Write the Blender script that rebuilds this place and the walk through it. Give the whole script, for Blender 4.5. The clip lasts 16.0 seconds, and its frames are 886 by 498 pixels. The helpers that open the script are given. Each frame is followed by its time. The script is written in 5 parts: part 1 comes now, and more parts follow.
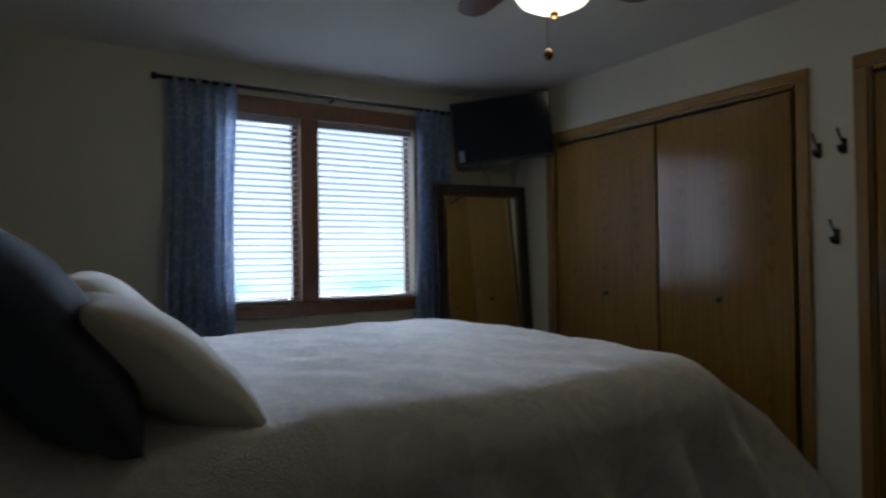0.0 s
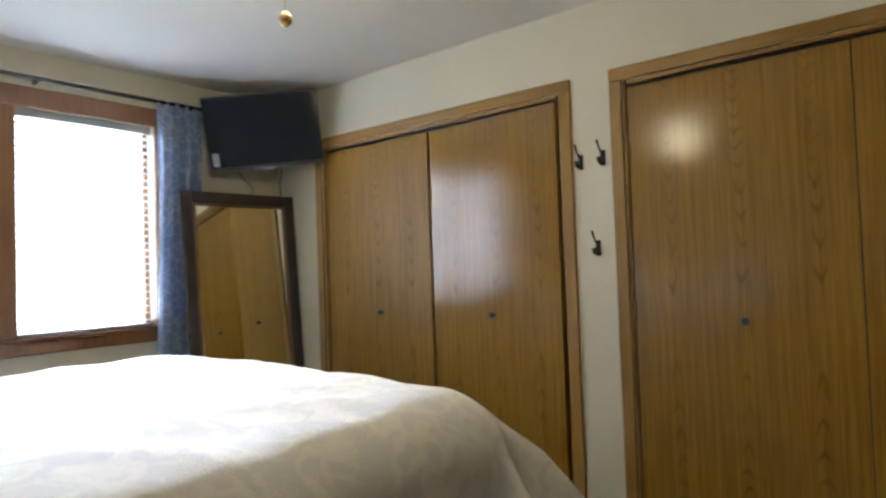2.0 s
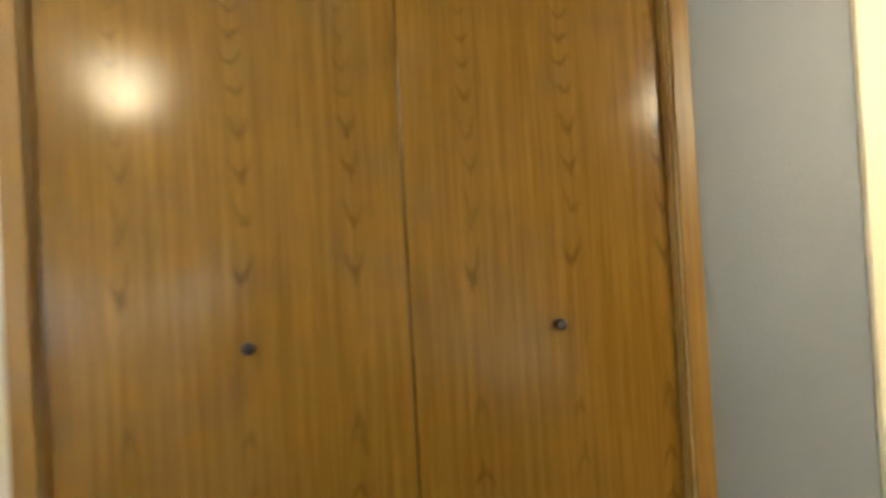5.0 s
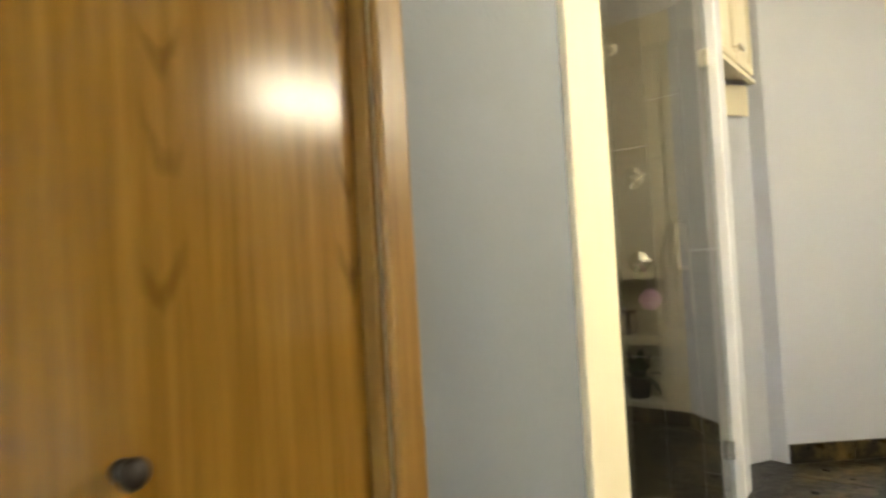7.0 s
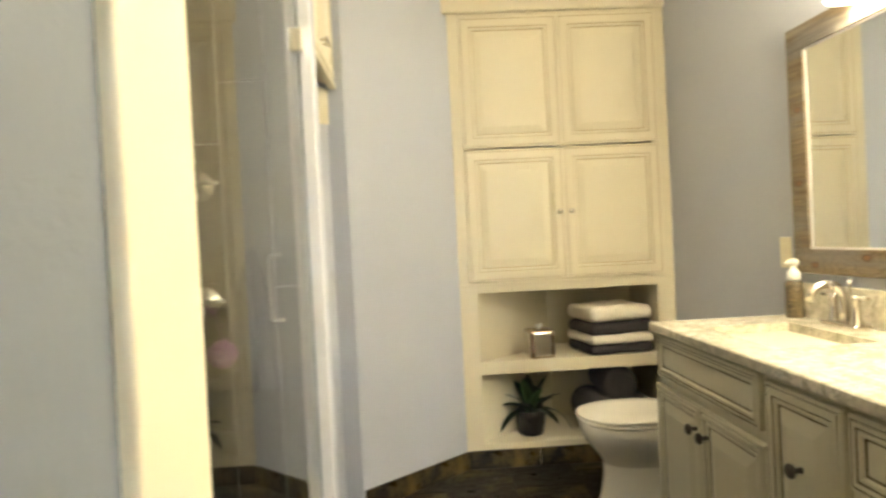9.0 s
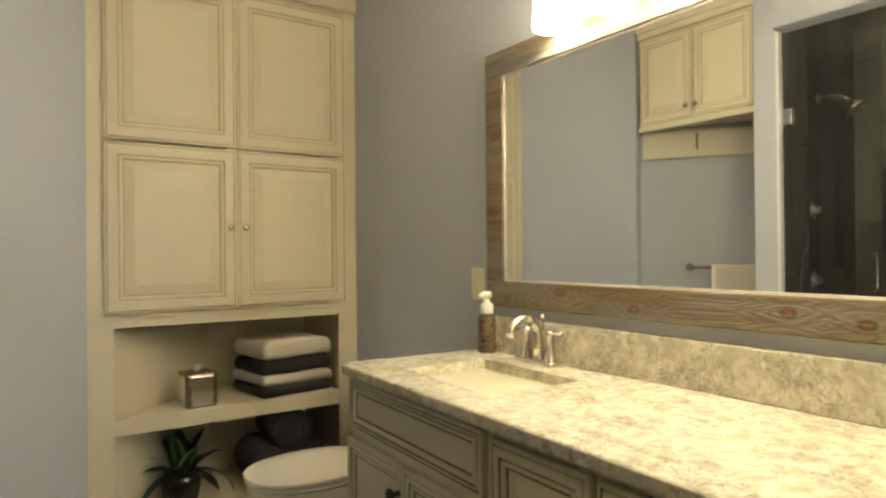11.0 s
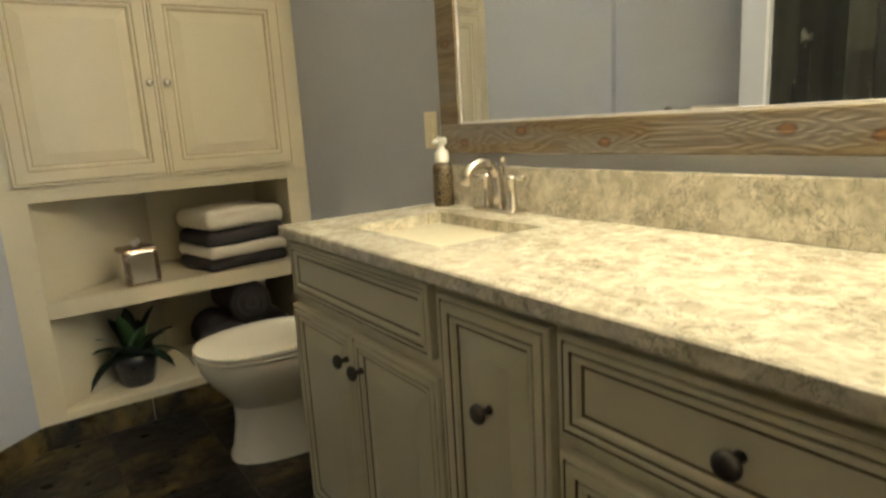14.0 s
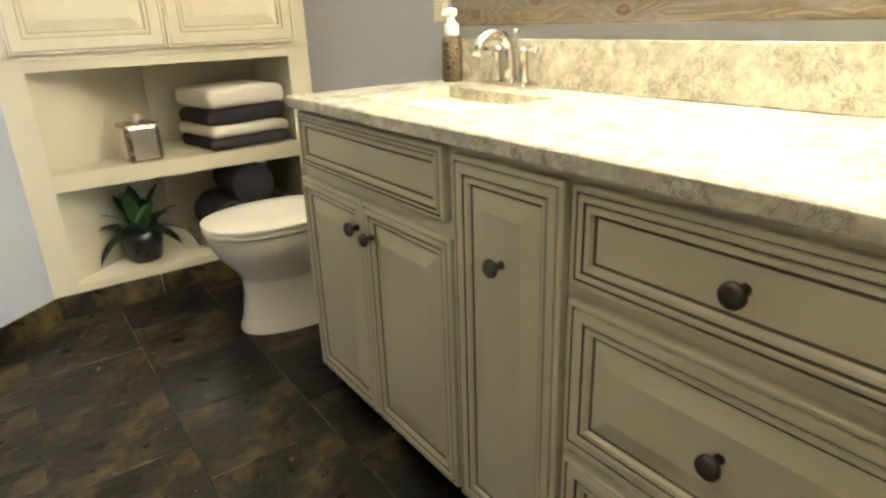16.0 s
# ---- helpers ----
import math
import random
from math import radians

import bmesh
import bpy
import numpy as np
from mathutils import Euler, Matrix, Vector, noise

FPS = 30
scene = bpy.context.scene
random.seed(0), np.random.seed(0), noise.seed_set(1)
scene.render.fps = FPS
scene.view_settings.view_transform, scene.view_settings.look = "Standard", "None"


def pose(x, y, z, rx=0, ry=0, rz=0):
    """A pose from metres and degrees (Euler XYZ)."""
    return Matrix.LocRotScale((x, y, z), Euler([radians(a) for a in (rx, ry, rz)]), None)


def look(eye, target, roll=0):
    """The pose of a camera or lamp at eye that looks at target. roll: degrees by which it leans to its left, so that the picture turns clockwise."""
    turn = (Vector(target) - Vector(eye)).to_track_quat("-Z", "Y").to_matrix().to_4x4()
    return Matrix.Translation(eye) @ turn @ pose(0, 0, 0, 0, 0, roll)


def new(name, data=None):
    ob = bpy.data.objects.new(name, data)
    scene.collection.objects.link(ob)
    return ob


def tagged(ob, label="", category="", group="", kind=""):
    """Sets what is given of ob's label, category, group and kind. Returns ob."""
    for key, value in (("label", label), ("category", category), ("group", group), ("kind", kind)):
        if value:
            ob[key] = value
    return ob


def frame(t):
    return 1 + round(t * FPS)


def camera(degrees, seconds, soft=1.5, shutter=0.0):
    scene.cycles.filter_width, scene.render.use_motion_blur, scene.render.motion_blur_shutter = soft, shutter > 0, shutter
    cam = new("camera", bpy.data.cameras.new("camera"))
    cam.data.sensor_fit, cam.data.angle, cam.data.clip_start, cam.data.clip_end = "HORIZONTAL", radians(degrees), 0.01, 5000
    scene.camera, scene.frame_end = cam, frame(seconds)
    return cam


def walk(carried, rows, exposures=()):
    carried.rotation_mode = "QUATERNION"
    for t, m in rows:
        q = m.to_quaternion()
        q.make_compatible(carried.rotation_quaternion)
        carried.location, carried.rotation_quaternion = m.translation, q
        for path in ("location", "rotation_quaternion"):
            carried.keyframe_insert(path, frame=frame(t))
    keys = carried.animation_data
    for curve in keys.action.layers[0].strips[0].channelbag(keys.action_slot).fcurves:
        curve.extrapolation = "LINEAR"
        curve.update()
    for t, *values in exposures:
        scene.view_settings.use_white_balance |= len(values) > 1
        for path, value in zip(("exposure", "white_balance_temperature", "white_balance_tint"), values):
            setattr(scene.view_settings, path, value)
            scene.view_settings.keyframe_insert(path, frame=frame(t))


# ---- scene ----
cam = camera(71, 16.0, soft=2.4, shutter=0.5)
PATH = [
    (0, (0.472, -3.175, 1.182), (-1.228, -2.121, 1.206), -0.8),
    (0.5, (0.447, -3.134, 1.178), (-1.118, -1.889, 1.219), -1.4),
    (1, (0.406, -3.062, 1.185), (-1.023, -1.664, 1.232), -1.8),
    (1.5, (0.320, -2.939, 1.185), (-1.016, -1.453, 1.242), -1.9),
    (2, (0.230, -2.795, 1.181), (-1.025, -1.239, 1.242), -2.0),
    (2.5, (0.080, -2.664, 1.187), (-0.992, -0.976, 1.226), -1.9),
    (3, (-0.049, -2.582, 1.173), (-0.875, -0.760, 1.194), -2.2),
    (3.5, (-0.106, -2.381, 1.158), (-0.732, -0.481, 1.161), -2.6),
    (4, (-0.189, -2.175, 1.166), (-0.541, -0.207, 1.143), -2.6),
    (4.2, (-0.214, -2.092, 1.146), (-0.447, -0.106, 1.144), -2.7),
    (6.5, (-0.035, -0.766, 1.100), (1.334, 0.691, 1.158), -3.4),
    (7, (0.116, -0.643, 1.107), (1.680, 0.604, 1.151), -3.3),
    (7.5, (0.326, -0.517, 1.152), (2.072, 0.458, 1.173), -3.3),
    (8, (0.457, -0.390, 1.154), (2.361, 0.220, 1.179), -3.2),
    (8.5, (0.632, -0.304, 1.215), (2.618, -0.063, 1.201), -3.0),
    (9, (0.778, -0.298, 1.220), (2.777, -0.374, 1.193), -2.9),
    (9.5, (0.907, -0.294, 1.217), (2.859, -0.729, 1.181), -2.0),
    (10, (1.045, -0.249, 1.223), (2.869, -1.068, 1.176), -1.7),
    (12.3, (1.375, -0.536, 1.229), (2.992, -1.713, 1.236), -1.2),
    (12.5, (1.383, -0.546, 1.232), (2.991, -1.735, 1.203), -2.0),
    (13, (1.365, -0.547, 1.212), (2.977, -1.724, 1.093), -2.6),
    (13.5, (1.403, -0.559, 1.170), (3.019, -1.710, 0.918), -2.9),
    (14, (1.395, -0.537, 1.134), (3.006, -1.653, 0.734), -3.3),
    (14.5, (1.385, -0.503, 1.115), (2.972, -1.592, 0.573), -2.8),
    (15, (1.391, -0.500, 1.083), (2.959, -1.555, 0.429), -2.7),
    (15.5, (1.384, -0.482, 1.070), (2.928, -1.531, 0.352), -2.4),
    (16, (1.385, -0.480, 1.069), (2.922, -1.550, 0.366), -2.1),
]
# exposure in stops, white balance in kelvin, tint
EXPOSURES = [(0, -3.0, 5500, 10), (0.5, -2.95, 5500, 10), (1.0, -2.1, 5650, 10), (1.5, -1.2, 5900, 10), (2.0, -0.55, 6100, 10), (3.0, -0.05, 6400, 10),
             (4.2, 0.3, 6850, 10), (6.3, 0.5, 6300, 10), (7.0, 0.5, 6300, 10), (8.0, 0.45, 6300, 10), (9.0, 0.55, 6300, 10), (10.0, 0.05, 6400, 10),
             (12.5, -0.35, 6500, 10), (13.5, -0.35, 6350, 10), (14.5, -0.2, 6100, 10), (15.2, 0.25, 5850, 10), (16, 0.75, 5700, 10)]
walk(cam, [(t, look(eye, target, roll)) for t, eye, target, roll in PATH], EXPOSURES)

# ---- light ----
world = bpy.data.worlds.new("world")
scene.world = world
world.use_nodes = True
wn = world.node_tree
sky = wn.nodes.new("ShaderNodeTexSky")
sky.sky_type, sky.sun_disc = "NISHITA", False
sky.sun_elevation, sky.sun_rotation = radians(38), radians(150)
wn.nodes["Background"].inputs[1].default_value = 0.1
wn.links.new(sky.outputs[0], wn.nodes["Background"].inputs[0])

sun = new("sun", bpy.data.lights.new("sun", "SUN"))
sun.data.energy, sun.data.angle, sun.data.color = 2.5, radians(0.5), (1.0, 0.95, 0.86)
sun.matrix_world = look((6, -12, 12), (0, 0, 0))

DAYLIGHT = 26.0    # glow of the pale distance outside the window
SKY_LIGHT, FAN_LIGHT, VANITY_LIGHT = 30000.0, 15.0, 10.0


def bulb(name, at, watts, colour, radius):
    ob = new(name, bpy.data.lights.new(name, "POINT"))
    ob.data.energy, ob.data.color, ob.data.shadow_soft_size = watts, colour, radius
    ob.location = at
    return ob


# the overcast sky above the distance, shining in through the bedroom window
skyl = new("window_skylight", bpy.data.lights.new("window_skylight", "AREA"))
skyl.data.shape, skyl.data.size, skyl.data.size_y = "RECTANGLE", 4.0, 1.6
skyl.data.energy, skyl.data.color = SKY_LIGHT, (0.80, 0.90, 1.0)
skyl.matrix_world = look((-6.6, 0.7, 3.7), (-1.6, -2.4, 0.9))
bulb("fan_bulb", (-1.19, -1.664, 2.02), FAN_LIGHT, (1.0, 0.80, 0.48), 0.09)
for vx in (1.64, 2.02, 2.21, 2.59):
    bulb("vanity_bulb", (vx, -1.655 - (4.05 - vx) * 0.0309 + 0.08, 1.93), VANITY_LIGHT, (1.0, 0.88, 0.62), 0.05)

# ---- materials ----


class Nodes:
    """A short way to write node trees."""

    def __init__(self, name, rough=0.6, metal=0.0, spec=0.5):
        self.m = bpy.data.materials.new(name)
        self.m.use_nodes = True
        self.t = self.m.node_tree
        self.b = self.t.nodes["Principled BSDF"]
        self.b.inputs["Roughness"].default_value = rough
        self.b.inputs["Metallic"].default_value = metal
        self.b.inputs["Specular IOR Level"].default_value = spec
        self.co = self.t.nodes.new("ShaderNodeTexCoord").outputs["Object"]

    def put(self, value, socket):
        if hasattr(value, "is_output"):
            self.t.links.new(value, socket)
        else:
            socket.default_value = value

    def scaled(self, s, co=None):
        n = self.t.nodes.new("ShaderNodeMapping")
        n.inputs["Scale"].default_value = s if isinstance(s, tuple) else (s, s, s)
        self.t.links.new(co or self.co, n.inputs[0])
        return n.outputs[0]

    def noise(self, scale, detail=4, rough=0.55, co=None, warp=0.0):
        n = self.t.nodes.new("ShaderNodeTexNoise")
        n.inputs["Scale"].default_value = 1.0
        n.inputs["Detail"].default_value, n.inputs["Roughness"].default_value = detail, rough
        n.inputs["Distortion"].default_value = warp
        self.t.links.new(self.scaled(scale, co), n.inputs["Vector"])
        return n.outputs[0]

    def voronoi(self, scale, feature="F1", out=0, co=None):
        n = self.t.nodes.new("ShaderNodeTexVoronoi")
        n.feature = feature
        n.inputs["Scale"].default_value = 1.0
        self.t.links.new(self.scaled(scale, co), n.inputs["Vector"])
        return n.outputs[out]

    def math(self, op, a, b=0.0, c=0.0):
        n = self.t.nodes.new("ShaderNodeMath")
        n.operation = op
        for v, s in zip((a, b, c), n.inputs):
            self.put(v, s)
        return n.outputs[0]

    def ramp(self, fac, stops):
        n = self.t.nodes.new("ShaderNodeValToRGB")
        e = n.color_ramp.elements
        while len(e) < len(stops):
            e.new(0.5)
        for el, (p, c) in zip(e, stops):
            el.position = p
            el.color = (*c, 1) if isinstance(c, tuple) else (c, c, c, 1)
        self.t.links.new(fac, n.inputs[0])
        return n.outputs[0]

    def mix(self, fac, a, b, kind="MIX"):
        n = self.t.nodes.new("ShaderNodeMix")
        n.data_type, n.blend_type = "RGBA", kind
        self.put(fac, n.inputs[0])
        for v, s in ((a, n.inputs[6]), (b, n.inputs[7])):
            self.put((*v, 1) if isinstance(v, tuple) else v, s)
        return n.outputs[2]

    def bump(self, height, strength=0.2, dist=0.01):
        n = self.t.nodes.new("ShaderNodeBump")
        n.inputs["Strength"].default_value, n.inputs["Distance"].default_value = strength, dist
        self.t.links.new(height, n.inputs["Height"])
        self.t.links.new(n.outputs[0], self.b.inputs["Normal"])

    def colour(self, value):
        self.put((*value, 1) if isinstance(value, tuple) else value, self.b.inputs["Base Color"])

    def rough(self, value):
        self.put(value, self.b.inputs["Roughness"])

    def random(self):
        return self.t.nodes.new("ShaderNodeObjectInfo").outputs["Random"]


def paint(name, colour, rough=0.55, bump=0.25, grain=90.0, vary=0.06, spec=0.4):
    n = Nodes(name, rough, spec=spec)
    big = n.noise(1.7, 3)
    n.colour(n.mix(n.math("MULTIPLY", big, 1.0), tuple(c * (1 - vary) for c in colour), tuple(min(1, c * (1 + vary)) for c in colour)))
    n.rough(n.math("MULTIPLY_ADD", n.noise(6, 3), 0.15, rough - 0.07))
    n.bump(n.noise(grain, 3), bump, 0.003)
    return n.m


def oak(name, light, dark, axis=2, gloss=0.14, chevrons=True, period=0.56, spec=0.5):
    """Flat-sawn oak veneer: cathedral arches stacked along the grain between plain straight-grained strips."""
    n = Nodes(name, gloss, spec=spec)
    sep = n.t.nodes.new("ShaderNodeSeparateXYZ")
    n.t.links.new(n.co, sep.inputs[0])
    along, across = sep.outputs[axis], sep.outputs[0 if axis == 2 else 2]
    stretch = (55.0, 55.0, 1.6) if axis == 2 else (1.6, 55.0, 55.0)
    fibre = n.noise(stretch, 5, 0.65)
    wide = n.noise((9, 9, 0.8) if axis == 2 else (0.8, 9, 9), 3)
    pores = n.noise((240, 240, 7) if axis == 2 else (7, 240, 240), 2)
    base = n.mix(n.ramp(fibre, [(0.3, 0.0), (0.72, 1.0)]), dark, light)
    base = n.mix(n.math("MULTIPLY", wide, 0.5), base, tuple(c * 0.72 for c in dark))
    if chevrons:
        wob = n.math("MULTIPLY", n.math("SUBTRACT", n.noise((3, 3, 1.2), 2), 0.5), 0.07)
        u = n.math("SUBTRACT", n.math("PINGPONG", n.math("ADD", n.math("ADD", across, 40.0), wob), period / 2), period / 4)
        u2 = n.math("MULTIPLY", u, u)
        slant = n.math("SQRT", n.math("ADD", u2, 0.00003))
        # arches meet tip to tip about the knob height and crowd together away from it
        d = n.math("ABSOLUTE", n.math("SUBTRACT", along, 0.885))
        v = n.math("MULTIPLY", d, n.math("MULTIPLY_ADD", d, 7.0, 2.2))
        v = n.math("SUBTRACT", v, n.math("MULTIPLY", slant, 17.0))
        v = n.math("ADD", v, n.math("MULTIPLY", n.noise((14, 14, 6), 4), 1.5))
        rings = n.math("SINE", n.math("MULTIPLY", v, 6.283))
        line = n.ramp(rings, [(0.35, 0.0), (1.0, 1.0)])
        near = n.ramp(n.math("MULTIPLY", u2, 1000.0), [(0.05, 1.0), (1.1, 0.0)])
        fade = n.ramp(n.noise((5, 5, 2.5), 3), [(0.36, 0.3), (0.6, 1.0)])
        k = n.math("MULTIPLY", n.math("MULTIPLY", line, near), n.math("MULTIPLY", fade, 0.6))
        base = n.mix(k, base, tuple(c * 0.45 for c in dark))
    base = n.mix(n.math("MULTIPLY", n.ramp(pores, [(0.56, 0.0), (0.72, 1.0)]), 0.28), base, tuple(c * 0.4 for c in dark))
    n.colour(base)
    n.rough(n.math("MULTIPLY_ADD", fibre, 0.14, gloss - 0.05))
    n.bump(n.math("ADD", fibre, pores), 0.10, 0.002)
    return n.m


OAK = oak("oak_veneer", (0.30, 0.163, 0.027), (0.165, 0.078, 0.010))
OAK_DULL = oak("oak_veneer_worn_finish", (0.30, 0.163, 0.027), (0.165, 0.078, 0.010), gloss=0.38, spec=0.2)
OAK_TRIM = oak("oak_trim", (0.34, 0.195, 0.048), (0.21, 0.105, 0.02), chevrons=False, gloss=0.3)
OAK_TRIM_H = oak("oak_trim_level", (0.34, 0.195, 0.048), (0.21, 0.105, 0.02), axis=0, chevrons=False, gloss=0.3)
WINDOW_OAK = oak("window_wood", (0.25, 0.115, 0.05), (0.15, 0.06, 0.022), chevrons=False, gloss=0.3)
CREAM_WALL = paint("cream_wall_paint", (0.66, 0.62, 0.50), 0.7, 0.5, 60)
BLUE_WALL = paint("grey_blue_wall_paint", (0.45, 0.465, 0.505), 0.6, 0.4, 70)
# grey paint taken darker than its own tone to carry the wall's shade
HALL_WALL = paint("shaded_grey_hall_paint", (0.19, 0.205, 0.225), 0.6, 0.4, 70)
CEILING = paint("ceiling_paint", (0.75, 0.73, 0.68), 0.85, 0.9, 45)
CREAM_TRIM = paint("cream_trim_paint", (0.80, 0.73, 0.53), 0.4, 0.1, 40, 0.03)
WHITE_TRIM = paint("white_trim_paint", (0.72, 0.72, 0.73), 0.4, 0.1, 40, 0.03)


def plain(name, colour, rough=0.5, metal=0.0, grain=40.0, vary=0.12, bump=0.1):
    n = Nodes(name, rough, metal)
    n.colour(n.mix(n.noise(grain, 4), tuple(c * (1 - vary) for c in colour), tuple(min(1, c * (1 + vary)) for c in colour)))
    n.rough(n.math("MULTIPLY_ADD", n.noise(grain * 0.4, 3), 0.2, max(0.02, rough - 0.1)))
    n.bump(n.noise(grain * 3, 3), bump, 0.002)
    return n.m


def mirror_mat():
    n = Nodes("mirror_glass", 0.02, 1.0)
    n.colour((0.86, 0.88, 0.87))
    return n.m


def glass_mat(name, tint, rough=0.0):
    n = Nodes(name, rough)
    n.colour(tint)
    n.b.inputs["Transmission Weight"].default_value = 1.0
    n.b.inputs["IOR"].default_value = 1.5
    return n.m


MIRROR = mirror_mat()
GLASS = glass_mat("clear_glass", (0.93, 0.96, 0.94))
GLASS.node_tree.nodes["Principled BSDF"].inputs["IOR"].default_value = 1.38
PANE = glass_mat("window_glass", (0.97, 0.98, 0.99))
NICKEL = plain("brushed_nickel", (0.62, 0.58, 0.52), 0.24, 1.0, 60, 0.06, 0.05)
KNOB_DARK = plain("dark_bronze_knob", (0.030, 0.022, 0.017), 0.4, 0.3, 120, 0.25, 0.3)
PEWTER = plain("dark_pewter", (0.11, 0.10, 0.092), 0.42, 1.0, 120, 0.25, 0.5)
BLACK_METAL = plain("black_iron", (0.02, 0.02, 0.02), 0.45, 0.6)
BLACK_PLASTIC = plain("black_plastic", (0.012, 0.012, 0.014), 0.35)
SCREEN = plain("dark_screen", (0.008, 0.009, 0.012), 0.12, 0.0, 5, 0.05, 0.0)
SCREEN.node_tree.nodes["Principled BSDF"].inputs["Specular IOR Level"].default_value = 0.2
DARK_WOOD = oak("espresso_wood", (0.045, 0.03, 0.024), (0.022, 0.014, 0.011), chevrons=False, gloss=0.35)
PORCELAIN = plain("porcelain", (0.80, 0.76, 0.66), 0.12, 0.0, 8, 0.02, 0.0)

# ---- building helpers ----


def box(bm, x0, x1, y0, y1, z0, z1, bevel=0.0, seg=2, slot=0):
    """A box, with its edges rounded where bevel is given, added to bm."""
    r = bmesh.ops.create_cube(bm, size=1.0)
    vs = r["verts"]
    for v in vs:
        v.co = Vector(((x0 + x1) / 2 + v.co.x * (x1 - x0), (y0 + y1) / 2 + v.co.y * (y1 - y0), (z0 + z1) / 2 + v.co.z * (z1 - z0)))
    faces = list({f for v in vs for f in v.link_faces})
    for f in faces:
        f.material_index = slot
    if bevel > 0:
        edges = list({e for v in vs for e in v.link_edges})
        out = bmesh.ops.bevel(bm, geom=edges, offset=min(bevel, 0.49 * min(x1 - x0, y1 - y0, z1 - z0)), segments=seg, affect="EDGES", profile=0.5)
        for f in out["faces"]:
            f.material_index = slot
    return bm


def lathe(bm, profile, at=(0, 0, 0), axis="Z", seg=24, slot=0):
    """A turned body: profile rows of (radius, height along the axis)."""
    rings = []
    for r, h in profile:
        ring = []
        for i in range(seg):
            a = 2 * math.pi * i / seg
            p = (r * math.cos(a), r * math.sin(a), h)
            if axis == "Y":
                p = (p[0], p[2], p[1])
            elif axis == "X":
                p = (p[2], p[0], p[1])
            ring.append(bm.verts.new(Vector(p) + Vector(at)))
        rings.append(ring)
    for a, b in zip(rings, rings[1:]):
        for i in range(seg):
            f = bm.faces.new((a[i], a[(i + 1) % seg], b[(i + 1) % seg], b[i]))
            f.material_index, f.smooth = slot, True
    for ring in (rings[0], rings[-1]):
        f = bm.faces.new(ring)
        f.material_index = slot
    return bm


def tube(bm, points, radius, seg=10, slot=0):
    """A round bar along points; radius may be a list."""
    pts = [Vector(p) for p in points]
    rad = radius if isinstance(radius, (list, tuple)) else [radius] * len(pts)
    rings = []
    side = None
    for i, p in enumerate(pts):
        d = (pts[min(i + 1, len(pts) - 1)] - pts[max(i - 1, 0)]).normalized()
        if side is None:
            side = d.orthogonal().normalized()
        side = (side - d * side.dot(d)).normalized()
        up = d.cross(side)
        rings.append([bm.verts.new(p + (side * math.cos(a) + up * math.sin(a)) * rad[i]) for a in (2 * math.pi * j / seg for j in range(seg))])
    for a, b in zip(rings, rings[1:]):
        for i in range(seg):
            f = bm.faces.new((a[i], a[(i + 1) % seg], b[(i + 1) % seg], b[i]))
            f.smooth, f.material_index = True, slot
    for ring in (rings[0], rings[-1]):
        bm.faces.new(ring).material_index = slot
    return bm


def mesh_ob(name, bm, mats, smooth=None):
    bmesh.ops.recalc_face_normals(bm, faces=bm.faces[:])
    me = bpy.data.meshes.new(name)
    bm.to_mesh(me)
    bm.free()
    for m in (mats if isinstance(mats, (list, tuple)) else [mats]):
        me.materials.append(m)
    if smooth is not None:
        me.polygons.foreach_set("use_smooth", [True] * len(me.polygons))
        if smooth < 180:
            me.set_sharp_from_angle(angle=radians(smooth))
    return new(name, me)


def part(name, bm, mats, parent, label="", smooth=None):
    ob = mesh_ob(name, bm, mats, smooth)
    ob.parent = parent
    if label:
        tagged(ob, label)
    return ob


def thing(name, at, label, category, group="", rz=0.0, kind=""):
    ob = new(name)
    ob.empty_display_size = 0.1
    ob.matrix_basis = pose(*at, 0, 0, rz)
    return tagged(ob, label, category, group, kind)


def setting(name, bm, mats, label, category):
    return tagged(mesh_ob(name, bm, mats), label, category, kind="structure")


def boxed(*a, **k):
    return box(bmesh.new(), *a, **k)


H = 2.44          # ceiling
WX = -3.58        # window wall
EX = 1.33         # wall with the bathroom doorway, bedroom face
BY = -3.62        # wall behind the bed head
VY = -1.71        # vanity wall
CX = 4.05         # face of the built-in cabinet

# ---- structure: bedroom ----
bm = bmesh.new()
C1, C2 = (-3.06, -1.238), (-0.91, 0.772)
TOP = 2.03
for x0, x1, z0, z1 in ((WX - 0.12, C1[0], 0, H), (C1[0], C1[1], TOP, H), (C1[1], C2[0], 0, H), (C2[0], C2[1], TOP, H), (C2[1], 0.785, 0, H)):
    box(bm, x0, x1, 0, 0.12, z0, z1)
setting("wall_north", bm, CREAM_WALL, "cream painted closet wall with two wide openings", "wall")
setting("wall_hall", boxed(0.785, 1.385, 0, 0.12, 0, H), HALL_WALL, "grey painted wall between closet and bathroom, its shade put into the colour", "wall")

WY0, WY1, WZ0, WZ1 = -2.29, -0.915, 0.885, 2.125
bm = bmesh.new()
for y0, y1, z0, z1 in ((BY, WY0, 0, H), (WY1, 0, 0, H), (WY0, WY1, 0, WZ0), (WY0, WY1, WZ1, H)):
    box(bm, WX - 0.14, WX, y0, y1, z0, z1)
setting("wall_west", bm, CREAM_WALL, "cream painted wall round the window", "wall")
setting("wall_south", boxed(WX - 0.14, 1.43, BY - 0.12, BY, 0, H), CREAM_WALL, "cream painted wall behind the bed head", "wall")

